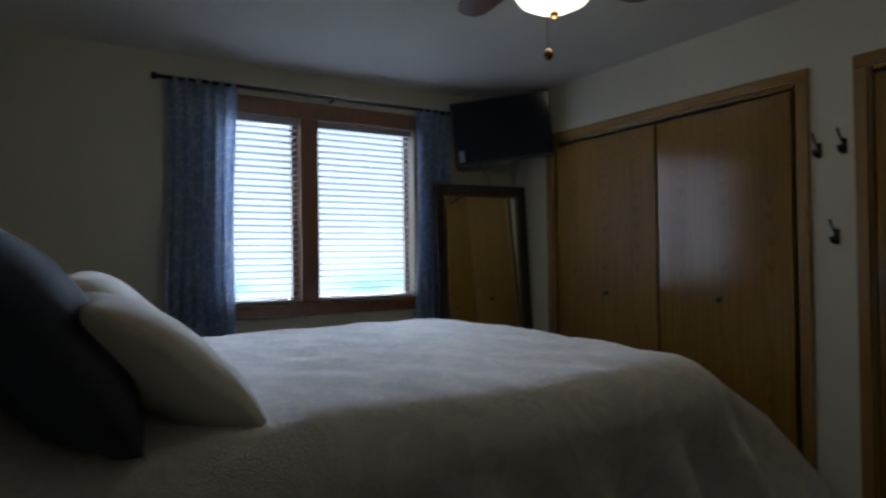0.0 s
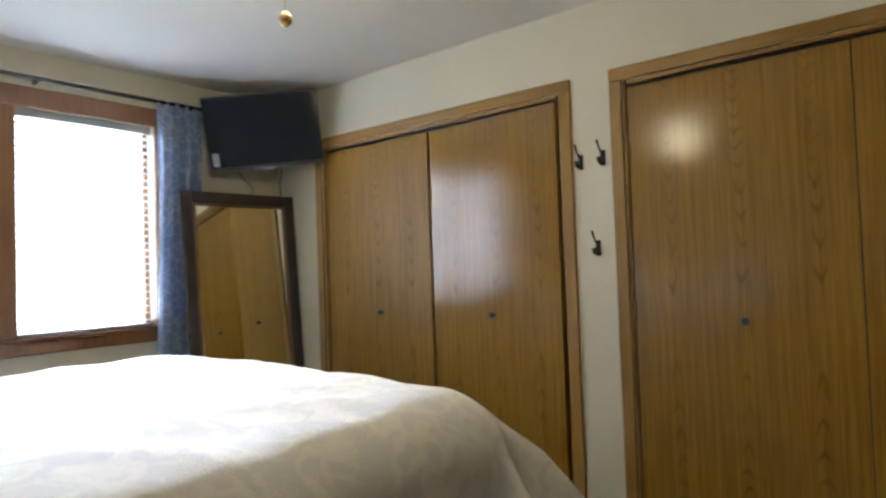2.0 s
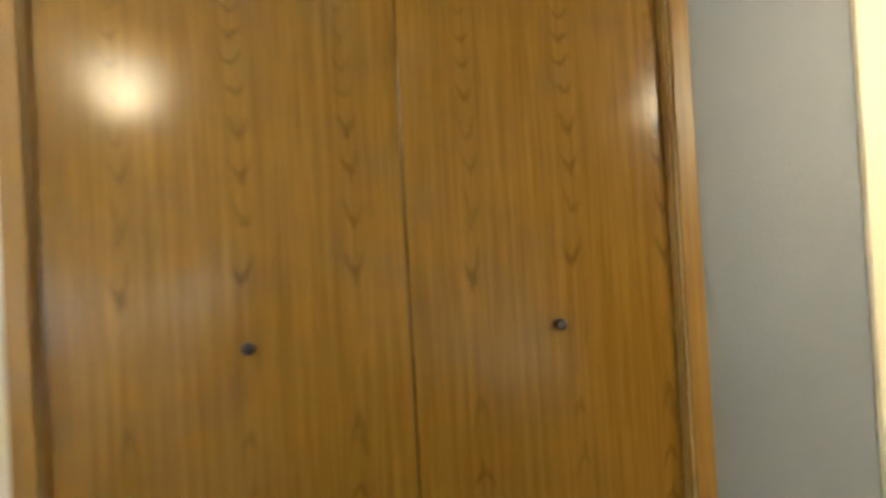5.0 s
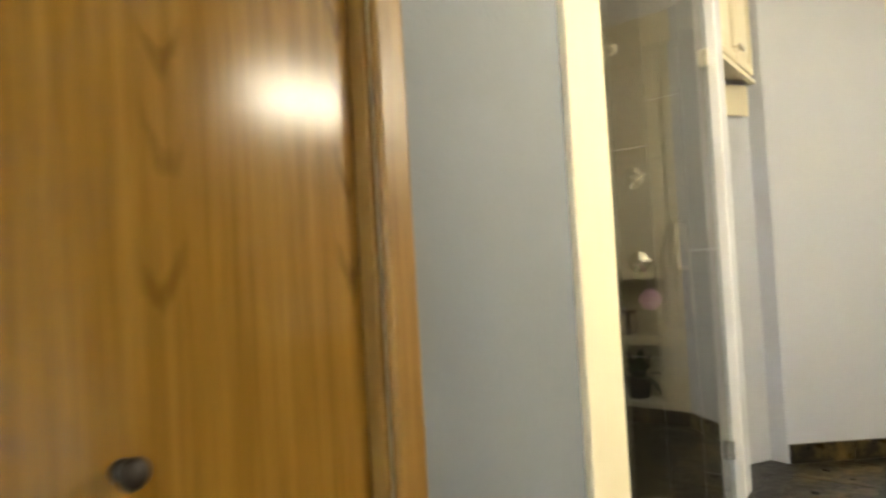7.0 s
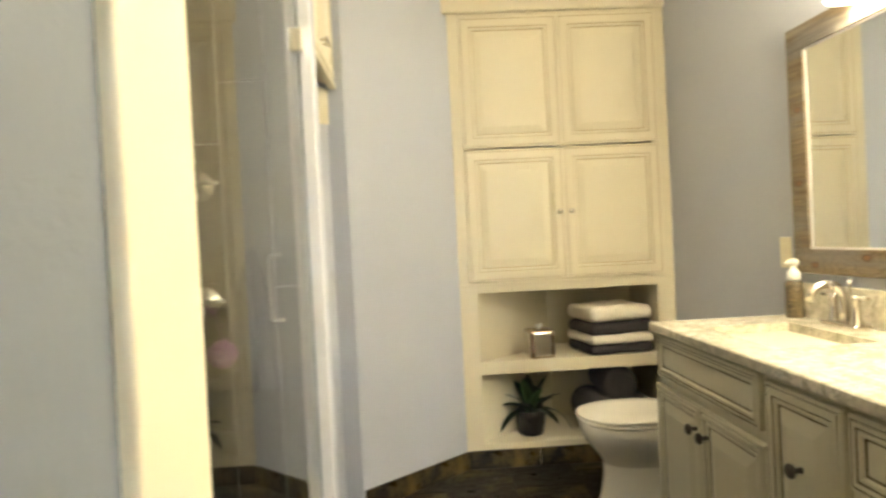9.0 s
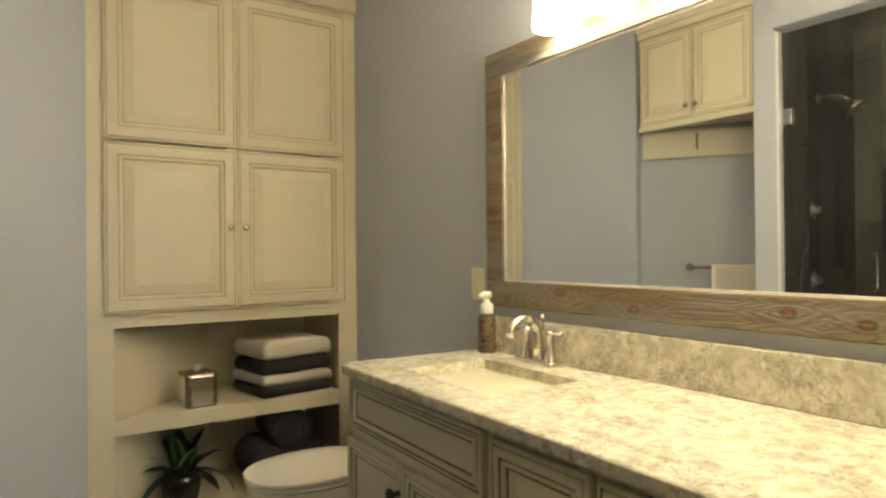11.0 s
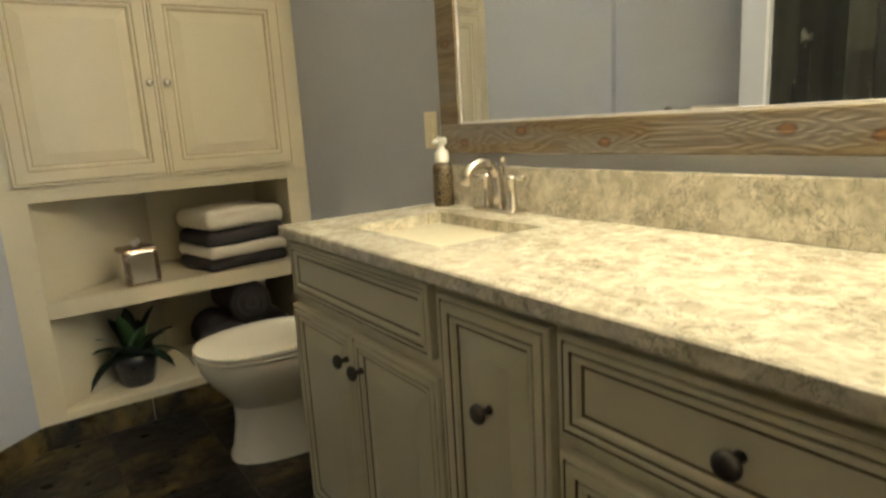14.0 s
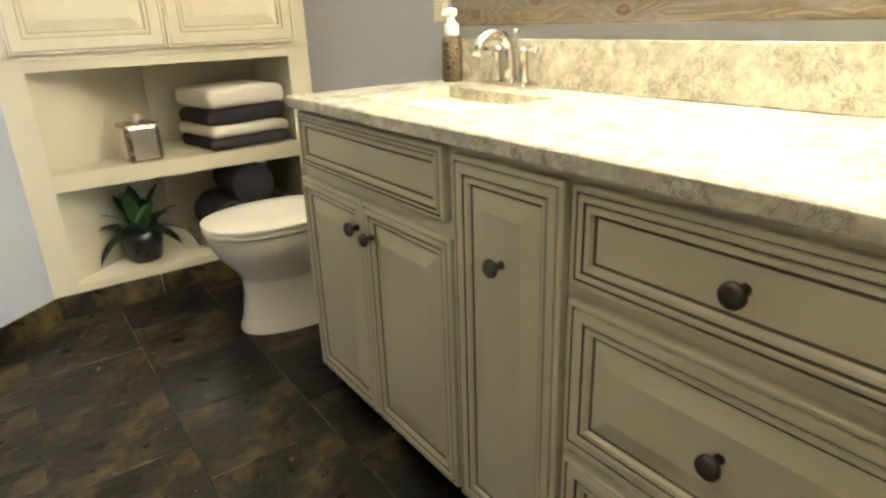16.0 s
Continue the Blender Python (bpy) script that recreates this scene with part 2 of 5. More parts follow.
DOOR_Y = -1.10
bm = box(bmesh.new(), EX, EX + 0.10, BY, DOOR_Y, 0, H)
box(bm, EX, EX + 0.10, DOOR_Y, 0, 2.06, H)
setting("wall_east", bm, CREAM_WALL, "cream painted wall with the open bathroom doorway", "wall")
setting("ceiling_bedroom", boxed(WX - 0.14, EX + 0.1, BY - 0.12, 0.12, H, H + 0.1), CEILING, "off-white textured bedroom ceiling", "ceiling")

nc = Nodes("carpet", 0.95)
nc.colour(nc.mix(nc.noise(220, 4), (0.10, 0.074, 0.05), (0.20, 0.15, 0.105)))
nc.bump(nc.noise(400, 3), 0.8, 0.006)
setting("floor_bedroom", boxed(WX - 0.14, EX + 0.06, BY - 0.12, 0.75, -0.1, 0), nc.m, "beige-brown cut pile carpet", "carpet")

# inside of the closets, closed off behind the doors
bm = bmesh.new()
for a, b in (C1, C2):
    box(bm, a - 0.05, b + 0.05, 0.66, 0.70, 0, H)
    box(bm, a - 0.05, a - 0.02, 0.12, 0.66, 0, H)
    box(bm, b + 0.02, b + 0.05, 0.12, 0.66, 0, H)
setting("wall_closet_back", bm, CREAM_WALL, "plain walls inside the closets", "wall")


def casing(name, x0, x1, top, label):
    """Wooden trim and jambs round a closet opening in the north wall."""
    ob = thing(name, (0, 0, 0), label, "door trim", kind="structure")
    w, p = 0.062, 0.018
    for n, a in (("casing_side", (x0 - w, x0, -p, 0, 0, top)), ("casing_side", (x1, x1 + w, -p, 0, 0, top)), ("casing_head", (x0 - w, x1 + w, -p - 0.002, 0, top, top + w))):
        part(n, boxed(*a, bevel=0.006), OAK_TRIM_H if n == "casing_head" else OAK_TRIM, ob)
    for n, a in (("jamb", (x0, x0 + 0.012, -0.002, 0.12, 0, top)), ("jamb", (x1 - 0.012, x1, -0.002, 0.12, 0, top)), ("jamb_head", (x0 + 0.018, x1 - 0.018, -0.002, 0.12, top - 0.018, top))):
        part(n, boxed(*a, bevel=0.003), OAK_TRIM_H if n == "jamb_head" else OAK_TRIM, ob)
    # added black bar over the doors, standing in for shade in the top gap
    part("gap_shade_bar", boxed(x0 + 0.02, x1 - 0.02, 0.036, 0.10, top - 0.05, top - 0.0185), BLACK_METAL, ob)
    return ob


casing("trim_closet_1", *C1, TOP, "honey oak casing round the closet opening")
casing("trim_closet_2", *C2, TOP, "honey oak casing round the closet opening")


def closet_door(x0, x1, knob_x, ajar=0.0, veneer=None, inset=0.035):
    ob = thing("closet_door", (x0, inset, 0), "honey oak veneer closet door with a small dark knob", "door", "closet doors", rz=ajar)
    part("slab", boxed(0.0015, x1 - x0 - 0.0015, 0, 0.035, 0.012, TOP - 0.036, bevel=0.0015), veneer or OAK, ob)
    # added black strip behind the meeting gap, drawing the gap's shade
    part("gap_shade_strip", boxed(x1 - x0 - 0.012, x1 - x0 + 0.012, 0.038, 0.046, 0.012, TOP - 0.04), BLACK_PLASTIC, ob)
    k = bmesh.new()
    lathe(k, [(0.012, 0.0), (0.012, -0.004), (0.007, -0.008), (0.007, -0.016), (0.015, -0.020), (0.017, -0.027), (0.012, -0.033), (0.003, -0.035)], (knob_x - x0, 0, 0.916), "Y", 16)
    part("knob", k, KNOB_DARK, ob, "dark round metal knob")
    return ob


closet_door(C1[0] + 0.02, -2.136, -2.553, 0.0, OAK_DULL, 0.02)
closet_door(-2.131, C1[1] - 0.022, -1.693, -3.2, inset=0.032)
closet_door(C2[0] + 0.014, -0.011, -0.423, inset=0.008)
closet_door(-0.010, C2[1] - 0.014, 0.40, 1.4, inset=0.006)


def coat_hook(x, z):
    ob = thing("coat_hook", (x, 0, z), "black iron double coat hook screwed to the wall", "hook", "coat hooks by the closet")
    part("back_plate", boxed(-0.013, 0.013, -0.006, 0, -0.045, 0.03, bevel=0.005), BLACK_METAL, ob)
    b = bmesh.new()
    tube(b, [(0, -0.004, 0.005), (-0.003, -0.02, 0.02), (-0.006, -0.042, 0.05), (-0.008, -0.05, 0.075)], [0.006, 0.005, 0.0045, 0.006])
    part("upper_prong", b, BLACK_METAL, ob)
    b = bmesh.new()
    tube(b, [(0, -0.004, -0.015), (0, -0.03, -0.035), (0, -0.048, -0.03), (0, -0.055, -0.008)], [0.008, 0.008, 0.008, 0.010])
    part("lower_prong", b, BLACK_METAL, ob)


coat_hook(-1.135, 1.682)
coat_hook(-1.020, 1.688)
coat_hook(-1.062, 1.258)

# ---- window ----
win = thing("window_1", (WX, 0, 0), "wooden twin casement window with horizontal blinds", "window", kind="structure")
MY = (-1.785, -1.66)
for n, a, m in (("casing_head", (0, 0.02, WY0 - 0.07, WY1 + 0.07, WZ1, WZ1 + 0.11), 0), ("casing_side", (0, 0.02, WY0 - 0.07, WY0, WZ0 - 0.09, WZ1), 1), ("casing_side", (0, 0.02, WY1, WY1 + 0.07, WZ0 - 0.09, WZ1), 1),
                ("casing_apron", (0, 0.02, WY0, WY1, WZ0 - 0.09, WZ0 - 0.022), 0), ("window_sill", (-0.10, 0.035, WY0 - 0.0, WY1, WZ0 - 0.02, WZ0), 0), ("mullion", (-0.12, 0.012, *MY, WZ0, WZ1), 1)):
    part(n, boxed(*a, bevel=0.004), WINDOW_OAK, win)
for y0, y1 in ((WY0, MY[0]), (MY[1], WY1)):
    for a in ((-0.12, -0.08, y0, y0 + 0.03, WZ0, WZ1), (-0.12, -0.08, y1 - 0.03, y1, WZ0, WZ1), (-0.12, -0.08, y0 + 0.03, y1 - 0.03, WZ0, WZ0 + 0.03), (-0.12, -0.08, y0 + 0.03, y1 - 0.03, WZ1 - 0.03, WZ1)):
        part("sash_rail", boxed(*a, bevel=0.003), WINDOW_OAK, win)
    pane = part("pane", boxed(-0.104, -0.098, y0 + 0.03, y1 - 0.03, WZ0 + 0.03, WZ1 - 0.03), PANE, win)
    pane.visible_shadow = False

SLAT = plain("white_blind_slat", (0.40, 0.41, 0.44), 0.5, 0, 30, 0.03, 0.05)


def blind(y0, y1):
    ob = thing("window_blind", (WX, 0, 0), "white horizontal slat blind, slats open", "blind", "window blinds")
    part("head_rail", boxed(-0.07, -0.02, y0, y1, WZ1 - 0.045, WZ1 - 0.003, bevel=0.004), SLAT, ob)
    count, pitch = 27, 0.0432
    first = None
    for i in range(count):
        z = WZ1 - 0.075 - i * pitch
        if first is None:
            b = bmesh.new()
            for j in range(4):
                a, c = -0.024 + j * 0.012, -0.024 + (j + 1) * 0.012
                za, zc = 0.003 - 5 * a * a + a * 0.10, 0.003 - 5 * c * c + c * 0.10
                v = [b.verts.new(p) for p in ((a, y0 + 0.004, za), (c, y0 + 0.004, zc), (c, y1 - 0.004, zc), (a, y1 - 0.004, za))]
                b.faces.new(v)
            bmesh.ops.remove_doubles(b, verts=b.verts[:], dist=1e-5)
            bmesh.ops.solidify(b, geom=b.faces[:], thickness=0.0045)
            first = part("slat", b, SLAT, ob)
        s = first if i == 0 else new("slat", first.data)
        s.parent = ob
        s.location = (-0.045, 0, z)
    part("bottom_rail", boxed(-0.068, -0.022, y0 + 0.004, y1 - 0.004, WZ0 + 0.004, WZ0 + 0.022, bevel=0.004), SLAT, ob)
    for f in (0.18, 0.82):
        y = y0 + (y1 - y0) * f
        part("cord", boxed(-0.0455, -0.0445, y - 0.001, y + 0.001, WZ0 + 0.02, WZ1 - 0.04), SLAT, ob)


blind(WY0 + 0.006, MY[0] - 0.004)
blind(MY[1] + 0.004, WY1 - 0.006)

# ---- outside: lawn, a hedge and pale far distance ----
ng = Nodes("grass", 0.9)
ng.colour(ng.mix(ng.noise(3, 5), (0.05, 0.09, 0.025), (0.11, 0.15, 0.05)))
# upright board that emits light itself, added in place of the bright outdoors
nbd = Nodes("glowing_distance_board", 1.0)
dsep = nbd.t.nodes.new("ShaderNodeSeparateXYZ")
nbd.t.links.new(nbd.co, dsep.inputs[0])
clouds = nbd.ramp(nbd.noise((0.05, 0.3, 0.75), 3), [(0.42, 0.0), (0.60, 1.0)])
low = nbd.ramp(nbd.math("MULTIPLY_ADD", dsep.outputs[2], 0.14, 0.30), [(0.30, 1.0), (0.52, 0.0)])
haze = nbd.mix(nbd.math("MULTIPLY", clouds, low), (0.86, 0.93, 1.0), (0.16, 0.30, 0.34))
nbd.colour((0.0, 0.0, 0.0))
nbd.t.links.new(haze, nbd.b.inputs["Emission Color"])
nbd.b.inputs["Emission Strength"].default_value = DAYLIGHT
setting("backdrop", boxed(-24.2, -24, -32, 32, -0.4, 26), nbd.m, "glowing backdrop board for the pale hazy distance outside the window", "backdrop")
setting("ground", boxed(-400, WX - 0.3, -400, 400, -0.5, -0.4), ng.m, "mown lawn outside the window", "lawn")

# ---- curtains and rod ----
ncu = Nodes("curtain_cloth", 0.9)
t1 = ncu.voronoi((14, 14, 14), "DISTANCE_TO_EDGE")
t2 = ncu.noise(9, 4)
pat = ncu.ramp(t1, [(0.03, 1.0), (0.09, 0.0)])
ncu.colour(ncu.mix(pat, ncu.mix(t2, (0.50, 0.57, 0.74), (0.66, 0.72, 0.84)), (0.82, 0.86, 0.92)))
ncu.b.inputs["Transmission Weight"].default_value = 0.0
tr = ncu.t.nodes.new("ShaderNodeBsdfTranslucent")
ncu.t.links.new(ncu.b.inputs["Base Color"].links[0].from_socket, tr.inputs[0])
mx = ncu.t.nodes.new("ShaderNodeMixShader")
mx.inputs[0].default_value = 0.78
ncu.t.links.new(ncu.b.outputs[0], mx.inputs[1])
ncu.t.links.new(tr.outputs[0], mx.inputs[2])
ncu.t.links.new(mx.outputs[0], ncu.t.nodes["Material Output"].inputs[0])
CURTAIN = ncu.m


def curtain(y0, y1, folds, seed):
    rng = random.Random(seed)
    b = bmesh.new()
    cols, rows = folds * 8, 26
    ph = [rng.uniform(0, 6.28) for _ in range(4)]
    grid = []
    for r in range(rows + 1):
        f = r / rows
        z = 2.285 + (0.06 - 2.285) * f
        row = []
        for c in range(cols + 1):
            g = c / cols
            pinch = 1.0 - 0.10 * math.exp(-((f - 0.35) / 0.3) ** 2)
            y = (y0 + y1) / 2 + (g - 0.5) * (y1 - y0) * pinch + 0.012 * math.sin(ph[0] + 5 * f)
            amp = 0.016 + 0.018 * f
            x = 0.075 + amp * math.sin(g * folds * 2 * math.pi + ph[1] + 0.8 * math.sin(3 * f + ph[2])) + 0.006 * math.sin(23 * g + ph[3] + 7 * f)
            row.append(b.verts.new((x, y, z)))
        grid.append(row)
    for r in range(rows):
        for c in range(cols):
            b.faces.new((grid[r][c], grid[r][c + 1], grid[r + 1][c + 1], grid[r + 1][c])).smooth = True
    ob = thing("curtain", (WX, 0, 0), "sheer slate-blue patterned curtain panel gathered on the rod", "curtain", "window curtains")
    p = part("cloth", b, CURTAIN, ob)
    s = p.modifiers.new("thick", "SOLIDIFY")
    s.thickness = 0.002
    return ob


curtain(-2.64, -2.22, 6, 3)
curtain(-0.945, -0.635, 5, 8)
rod = thing("curtain_rod", (WX, 0, 0), "dark wooden curtain rod with small end knobs", "curtain rod")
part("pole", tube(bmesh.new(), [(0.075, -2.68, 2.27), (0.075, -0.62, 2.27)], 0.012, 12), DARK_WOOD, rod)
for y in (-2.69, -0.61):
    part("finial", lathe(bmesh.new(), [(0.008, -0.02), (0.02, -0.012), (0.024, 0.0), (0.02, 0.012), (0.008, 0.02)], (0.075, y, 2.27), "Y", 14), DARK_WOOD, rod)
for y in (-2.58, -1.57, -0.70):
    part("bracket", boxed(0.0, 0.08, y - 0.008, y + 0.008, 2.25, 2.27, bevel=0.003), DARK_WOOD, rod)

# ---- television on a corner bracket ----
tv = thing("television", (-3.13, -0.36, 2.085), "black flat-screen television on a tilted wall bracket", "television")
tv.matrix_basis = pose(-3.185, -0.385, 2.115, 11, -5, 47)
part("body", boxed(-0.365, 0.365, 0.012, 0.06, -0.24, 0.24, bevel=0.008), BLACK_PLASTIC, tv)
part("screen", boxed(-0.362, 0.362, 0.007, 0.014, -0.214, 0.227, bevel=0.002), SCREEN, tv, "dark switched-off glossy screen")
part("bezel_bar", boxed(-0.365, 0.365, 0.004, 0.02, -0.24, -0.218, bevel=0.003), BLACK_PLASTIC, tv)
part("badge", boxed(-0.04, 0.04, 0.001, 0.01, -0.252, -0.236, bevel=0.002), plain("grey_badge", (0.3, 0.3, 0.32), 0.3), tv)
part("sticker", boxed(-0.34, -0.30, 0.0045, 0.012, -0.205, -0.12, bevel=0.001), plain("sticker", (0.28, 0.32, 0.36), 0.4), tv)
part("wall_arm", boxed(-0.05, 0.05, 0.06, 0.22, -0.08, 0.08, bevel=0.006), BLACK_METAL, tv)
for cx, sx in ((-0.2, 0.04), (0.08, -0.05)):
    b = bmesh.new()
    tube(b, [(cx, 0.05, -0.24), (cx + sx * 0.3, 0.14, -0.30), (cx + sx, 0.26, -0.36), (cx + sx, 0.32, -0.5)], 0.0035, 6)
    part("cable", b, BLACK_PLASTIC, tv)

# ---- leaning framed mirror ----
lm = thing("leaning_mirror", (-3.32, -0.415, 0.0), "tall dark-framed mirror leaning against the wall", "mirror", rz=84)
tilt = Matrix.Rotation(radians(-4.5), 4, "X")
MW, MH, FW = 0.40, 1.73, 0.075
for n, a in (("frame_side", (-MW, -MW + FW, -0.03, 0.0, 0, MH)), ("frame_side", (MW - FW, MW, -0.03, 0.0, 0, MH)), ("frame_top", (-MW + FW, MW - FW, -0.03, 0.0, MH - FW, MH)), ("frame_bottom", (-MW + FW, MW - FW, -0.03, 0.0, 0, FW))):
    b = boxed(*a, bevel=0.01)
    bmesh.ops.transform(b, matrix=tilt, verts=b.verts[:])
    part(n, b, DARK_WOOD, lm)
b = bmesh.new()
for a in ((-MW + FW, -MW + FW + 0.016, -0.024, -0.008, FW, MH - FW), (MW - FW - 0.016, MW - FW, -0.024, -0.008, FW, MH - FW), (-MW + FW + 0.016, MW - FW - 0.016, -0.024, -0.008, MH - FW - 0.016, MH - FW), (-MW + FW + 0.016, MW - FW - 0.016, -0.024, -0.008, FW, FW + 0.016)):
    box(b, *a, bevel=0.003)
bmesh.ops.transform(b, matrix=tilt, verts=b.verts[:])
part("inner_bead", b, plain("bronze_bead", (0.16, 0.10, 0.06), 0.35, 0.7), lm, "thin bronze inner bead")
b = boxed(-MW + FW, MW - FW, -0.012, -0.006, FW, MH - FW)
bmesh.ops.transform(b, matrix=tilt, verts=b.verts[:])
part("mirror_pane", b, MIRROR, lm)

# ---- ceiling fan ----
fan = thing("ceiling_fan", (-1.19, -1.664, H - 0.02), "ceiling fan with dark wooden blades and a lit glass bowl", "ceiling fan")
BRASS = plain("antique_brass", (0.42, 0.27, 0.10), 0.28, 1.0)
part("canopy", lathe(bmesh.new(), [(0.07, 0.02), (0.07, -0.02), (0.05, -0.05), (0.02, -0.06)]), BRASS, fan)
part("motor_housing", lathe(bmesh.new(), [(0.02, -0.06), (0.09, -0.075), (0.13, -0.10), (0.13, -0.17), (0.09, -0.20), (0.05, -0.22)]), BRASS, fan)
part("light_fitter", lathe(bmesh.new(), [(0.05, -0.22), (0.085, -0.24), (0.085, -0.26)]), BRASS, fan)
nb = Nodes("lit_glass_bowl", 0.4)
nb.colour((0.9, 0.86, 0.75))
nb.b.inputs["Emission Color"].default_value = (1.0, 0.86, 0.6, 1)
nb.b.inputs["Emission Strength"].default_value = 16.0
nb.b.inputs["Transmission Weight"].default_value = 0.0
bowl = part("glass_bowl", lathe(bmesh.new(), [(0.145, -0.262), (0.15, -0.27), (0.145, -0.30), (0.12, -0.335), (0.07, -0.36), (0.012, -0.37)], seg=32), nb.m, fan, "glowing frosted glass bowl")
bowl.visible_shadow = False
part("bowl_finial", lathe(bmesh.new(), [(0.012, -0.366), (0.018, -0.376), (0.01, -0.39), (0.003, -0.395)], seg=12), BRASS, fan)
BLADE = oak("fan_blade_wood", (0.12, 0.045, 0.02), (0.06, 0.02, 0.01), axis=0, chevrons=False, gloss=0.3)
for i in range(5):
    turn = Matrix.Rotation(radians(29 + 72 * i), 4, "Z") @ Matrix.Rotation(radians(10), 4, "X")
    b = bmesh.new()
    out = [(0.20, -0.045), (0.24, -0.06), (0.45, -0.068), (0.58, -0.066), (0.635, -0.045), (0.65, 0.0), (0.635, 0.045), (0.58, 0.066), (0.45, 0.068), (0.24, 0.06), (0.20, 0.045)]
    f = b.faces.new([b.verts.new((x, y, -0.155)) for x, y in out])
    ex = bmesh.ops.extrude_face_region(b, geom=[f])
    for v in (g for g in ex["geom"] if isinstance(g, bmesh.types.BMVert)):
        v.co.z += 0.008
    bmesh.ops.transform(b, matrix=turn, verts=b.verts[:])
    blade = part("blade", b, BLADE, fan)
    b = boxed(0.11, 0.26, -0.016, 0.016, -0.166, -0.157, bevel=0.003)
    bmesh.ops.transform(b, matrix=turn, verts=b.verts[:])
    part("blade_iron", b, BRASS, blade)
b = tube(bmesh.new(), [(0.097, -0.118, -0.23), (0.097, -0.118, -0.555)], 0.0015, 6)
part("pull_chain", b, BRASS, fan)
part("pull_knob", lathe(bmesh.new(), [(0.004, 0.02), (0.014, 0.012), (0.018, 0.0), (0.014, -0.012), (0.004, -0.02)], (0.097, -0.118, -0.57), seg=14), BRASS, fan, "small brass pull ball")

# ---- bed ----
bed = thing("bed", (-1.61, -2.48, -0.02), "made bed with a pale floral comforter hanging over its sides", "bed")
part("bed_base", boxed(-0.90, 0.90, -0.98, 0.95, 0.02, 0.32, bevel=0.02), plain("bed_base_cloth", (0.12, 0.10, 0.09), 0.9), bed)
part("mattress", boxed(-0.91, 0.91, -0.98, 0.98, 0.32, 0.80, bevel=0.06, seg=3), plain("mattress_ticking", (0.6, 0.56, 0.5), 0.9), bed)
part("headboard", boxed(-0.96, 0.96, -1.11, -1.05, 0.02, 1.22, bevel=0.02), DARK_WOOD, bed, "dark upright headboard")

ncf = Nodes("comforter_cloth", 0.85, spec=0.2)
v1 = ncf.noise(11, 5, 0.6, warp=1.2)
v2 = ncf.noise(22, 4, 0.6)
fl = ncf.ramp(v1, [(0.46, 0.0), (0.54, 1.0)])
ncf.colour(ncf.mix(ncf.math("MULTIPLY", fl, 0.42), ncf.mix(v2, (0.78, 0.74, 0.68), (0.86, 0.83, 0.78)), (0.60, 0.60, 0.62)))
ncf.bump(ncf.math("ADD", ncf.math("MULTIPLY", ncf.noise(30, 4), 0.6), ncf.noise(260, 2)), 0.6, 0.007)
COMFORTER = ncf.m


def comforter():
    """A cloth sheet laid over the mattress, rounded at its edges, hanging in folds on three sides."""
    b = bmesh.new()
    hx, y0, y1, top, r = 0.95, -0.97, 1.165, 0.860, 0.18
    nu, nv, drop = 130, 120, 0.74
    ix, iy = hx - r, y1 - r
    arc = r * math.pi / 2
    lx, ly = ix + arc + drop, (iy - y0) + arc + drop
    grid = []
    for i in range(nu + 1):
        row = []
        u = -lx + 2 * lx * i / nu
        for j in range(nv + 1):
            w = y0 + ly * j / nv
            cx, cy = max(-ix, min(ix, u)), min(iy, w)
            dx, dy = u - cx, w - cy
            s = math.hypot(dx, dy)
            nx, ny = (dx / s, dy / s) if s > 1e-9 else (0.0, 0.0)
            turn = math.atan2(ny, abs(nx)) if s > 1e-9 else 0.0
            walk_on = cy + turn * 0.55 - (ix - abs(cx) if ny > 0.5 else 0.0)
            flare = 0.16 * nx * nx + 0.46 * ny * ny + 1.0 * abs(nx * ny)
            tmax = math.pi / 2 - math.atan(flare)
            if s <= r * tmax:
                t = s / r
                out, down = r * math.sin(t), r * (1 - math.cos(t))
            else:
                h = s - r * tmax
                k = min(1.0, h / 0.14)
                side = 2.0 if u > 0 else 5.0
                wave = 0.052 * math.sin(walk_on * 19 + 2.4 * noise.noise((walk_on * 1.7, side, 0.2))) + 0.030 * math.sin(walk_on * 37 + side) * noise.noise((walk_on * 2, side, 3.1))
                out, down = r * math.sin(tmax) + h * math.cos(tmax) + wave * k, r * (1 - math.cos(tmax)) + h * math.sin(tmax)
            puff = 0.014 * noise.noise((u * 2.3, w * 2.3, 4.0)) + 0.010 * noise.noise((u * 6, w * 6, 9.0)) + 0.004 * noise.noise((u * 17, w * 17, 2.0))
            crown = 0.028 * (1 - min(1, abs(u) / hx) ** 2)
            z = max(0.05, top - down + (puff + crown) * max(0.0, 1 - down / 0.3))
            row.append(b.verts.new((cx + nx * out, cy + ny * out, z)))
        grid.append(row)
    for i in range(nu):
        for j in range(nv):
            b.faces.new((grid[i][j], grid[i + 1][j], grid[i + 1][j + 1], grid[i][j + 1])).smooth = True
    ob = mesh_ob("comforter", b, COMFORTER, 180)
    ob.location = (-1.61, -2.48, -0.02)
    th = ob.modifiers.new("thick", "SOLIDIFY")
    th.thickness, th.offset = 0.02, -1
    return tagged(ob, "off-white and grey floral comforter draped over the bed", "comforter")


comforter()


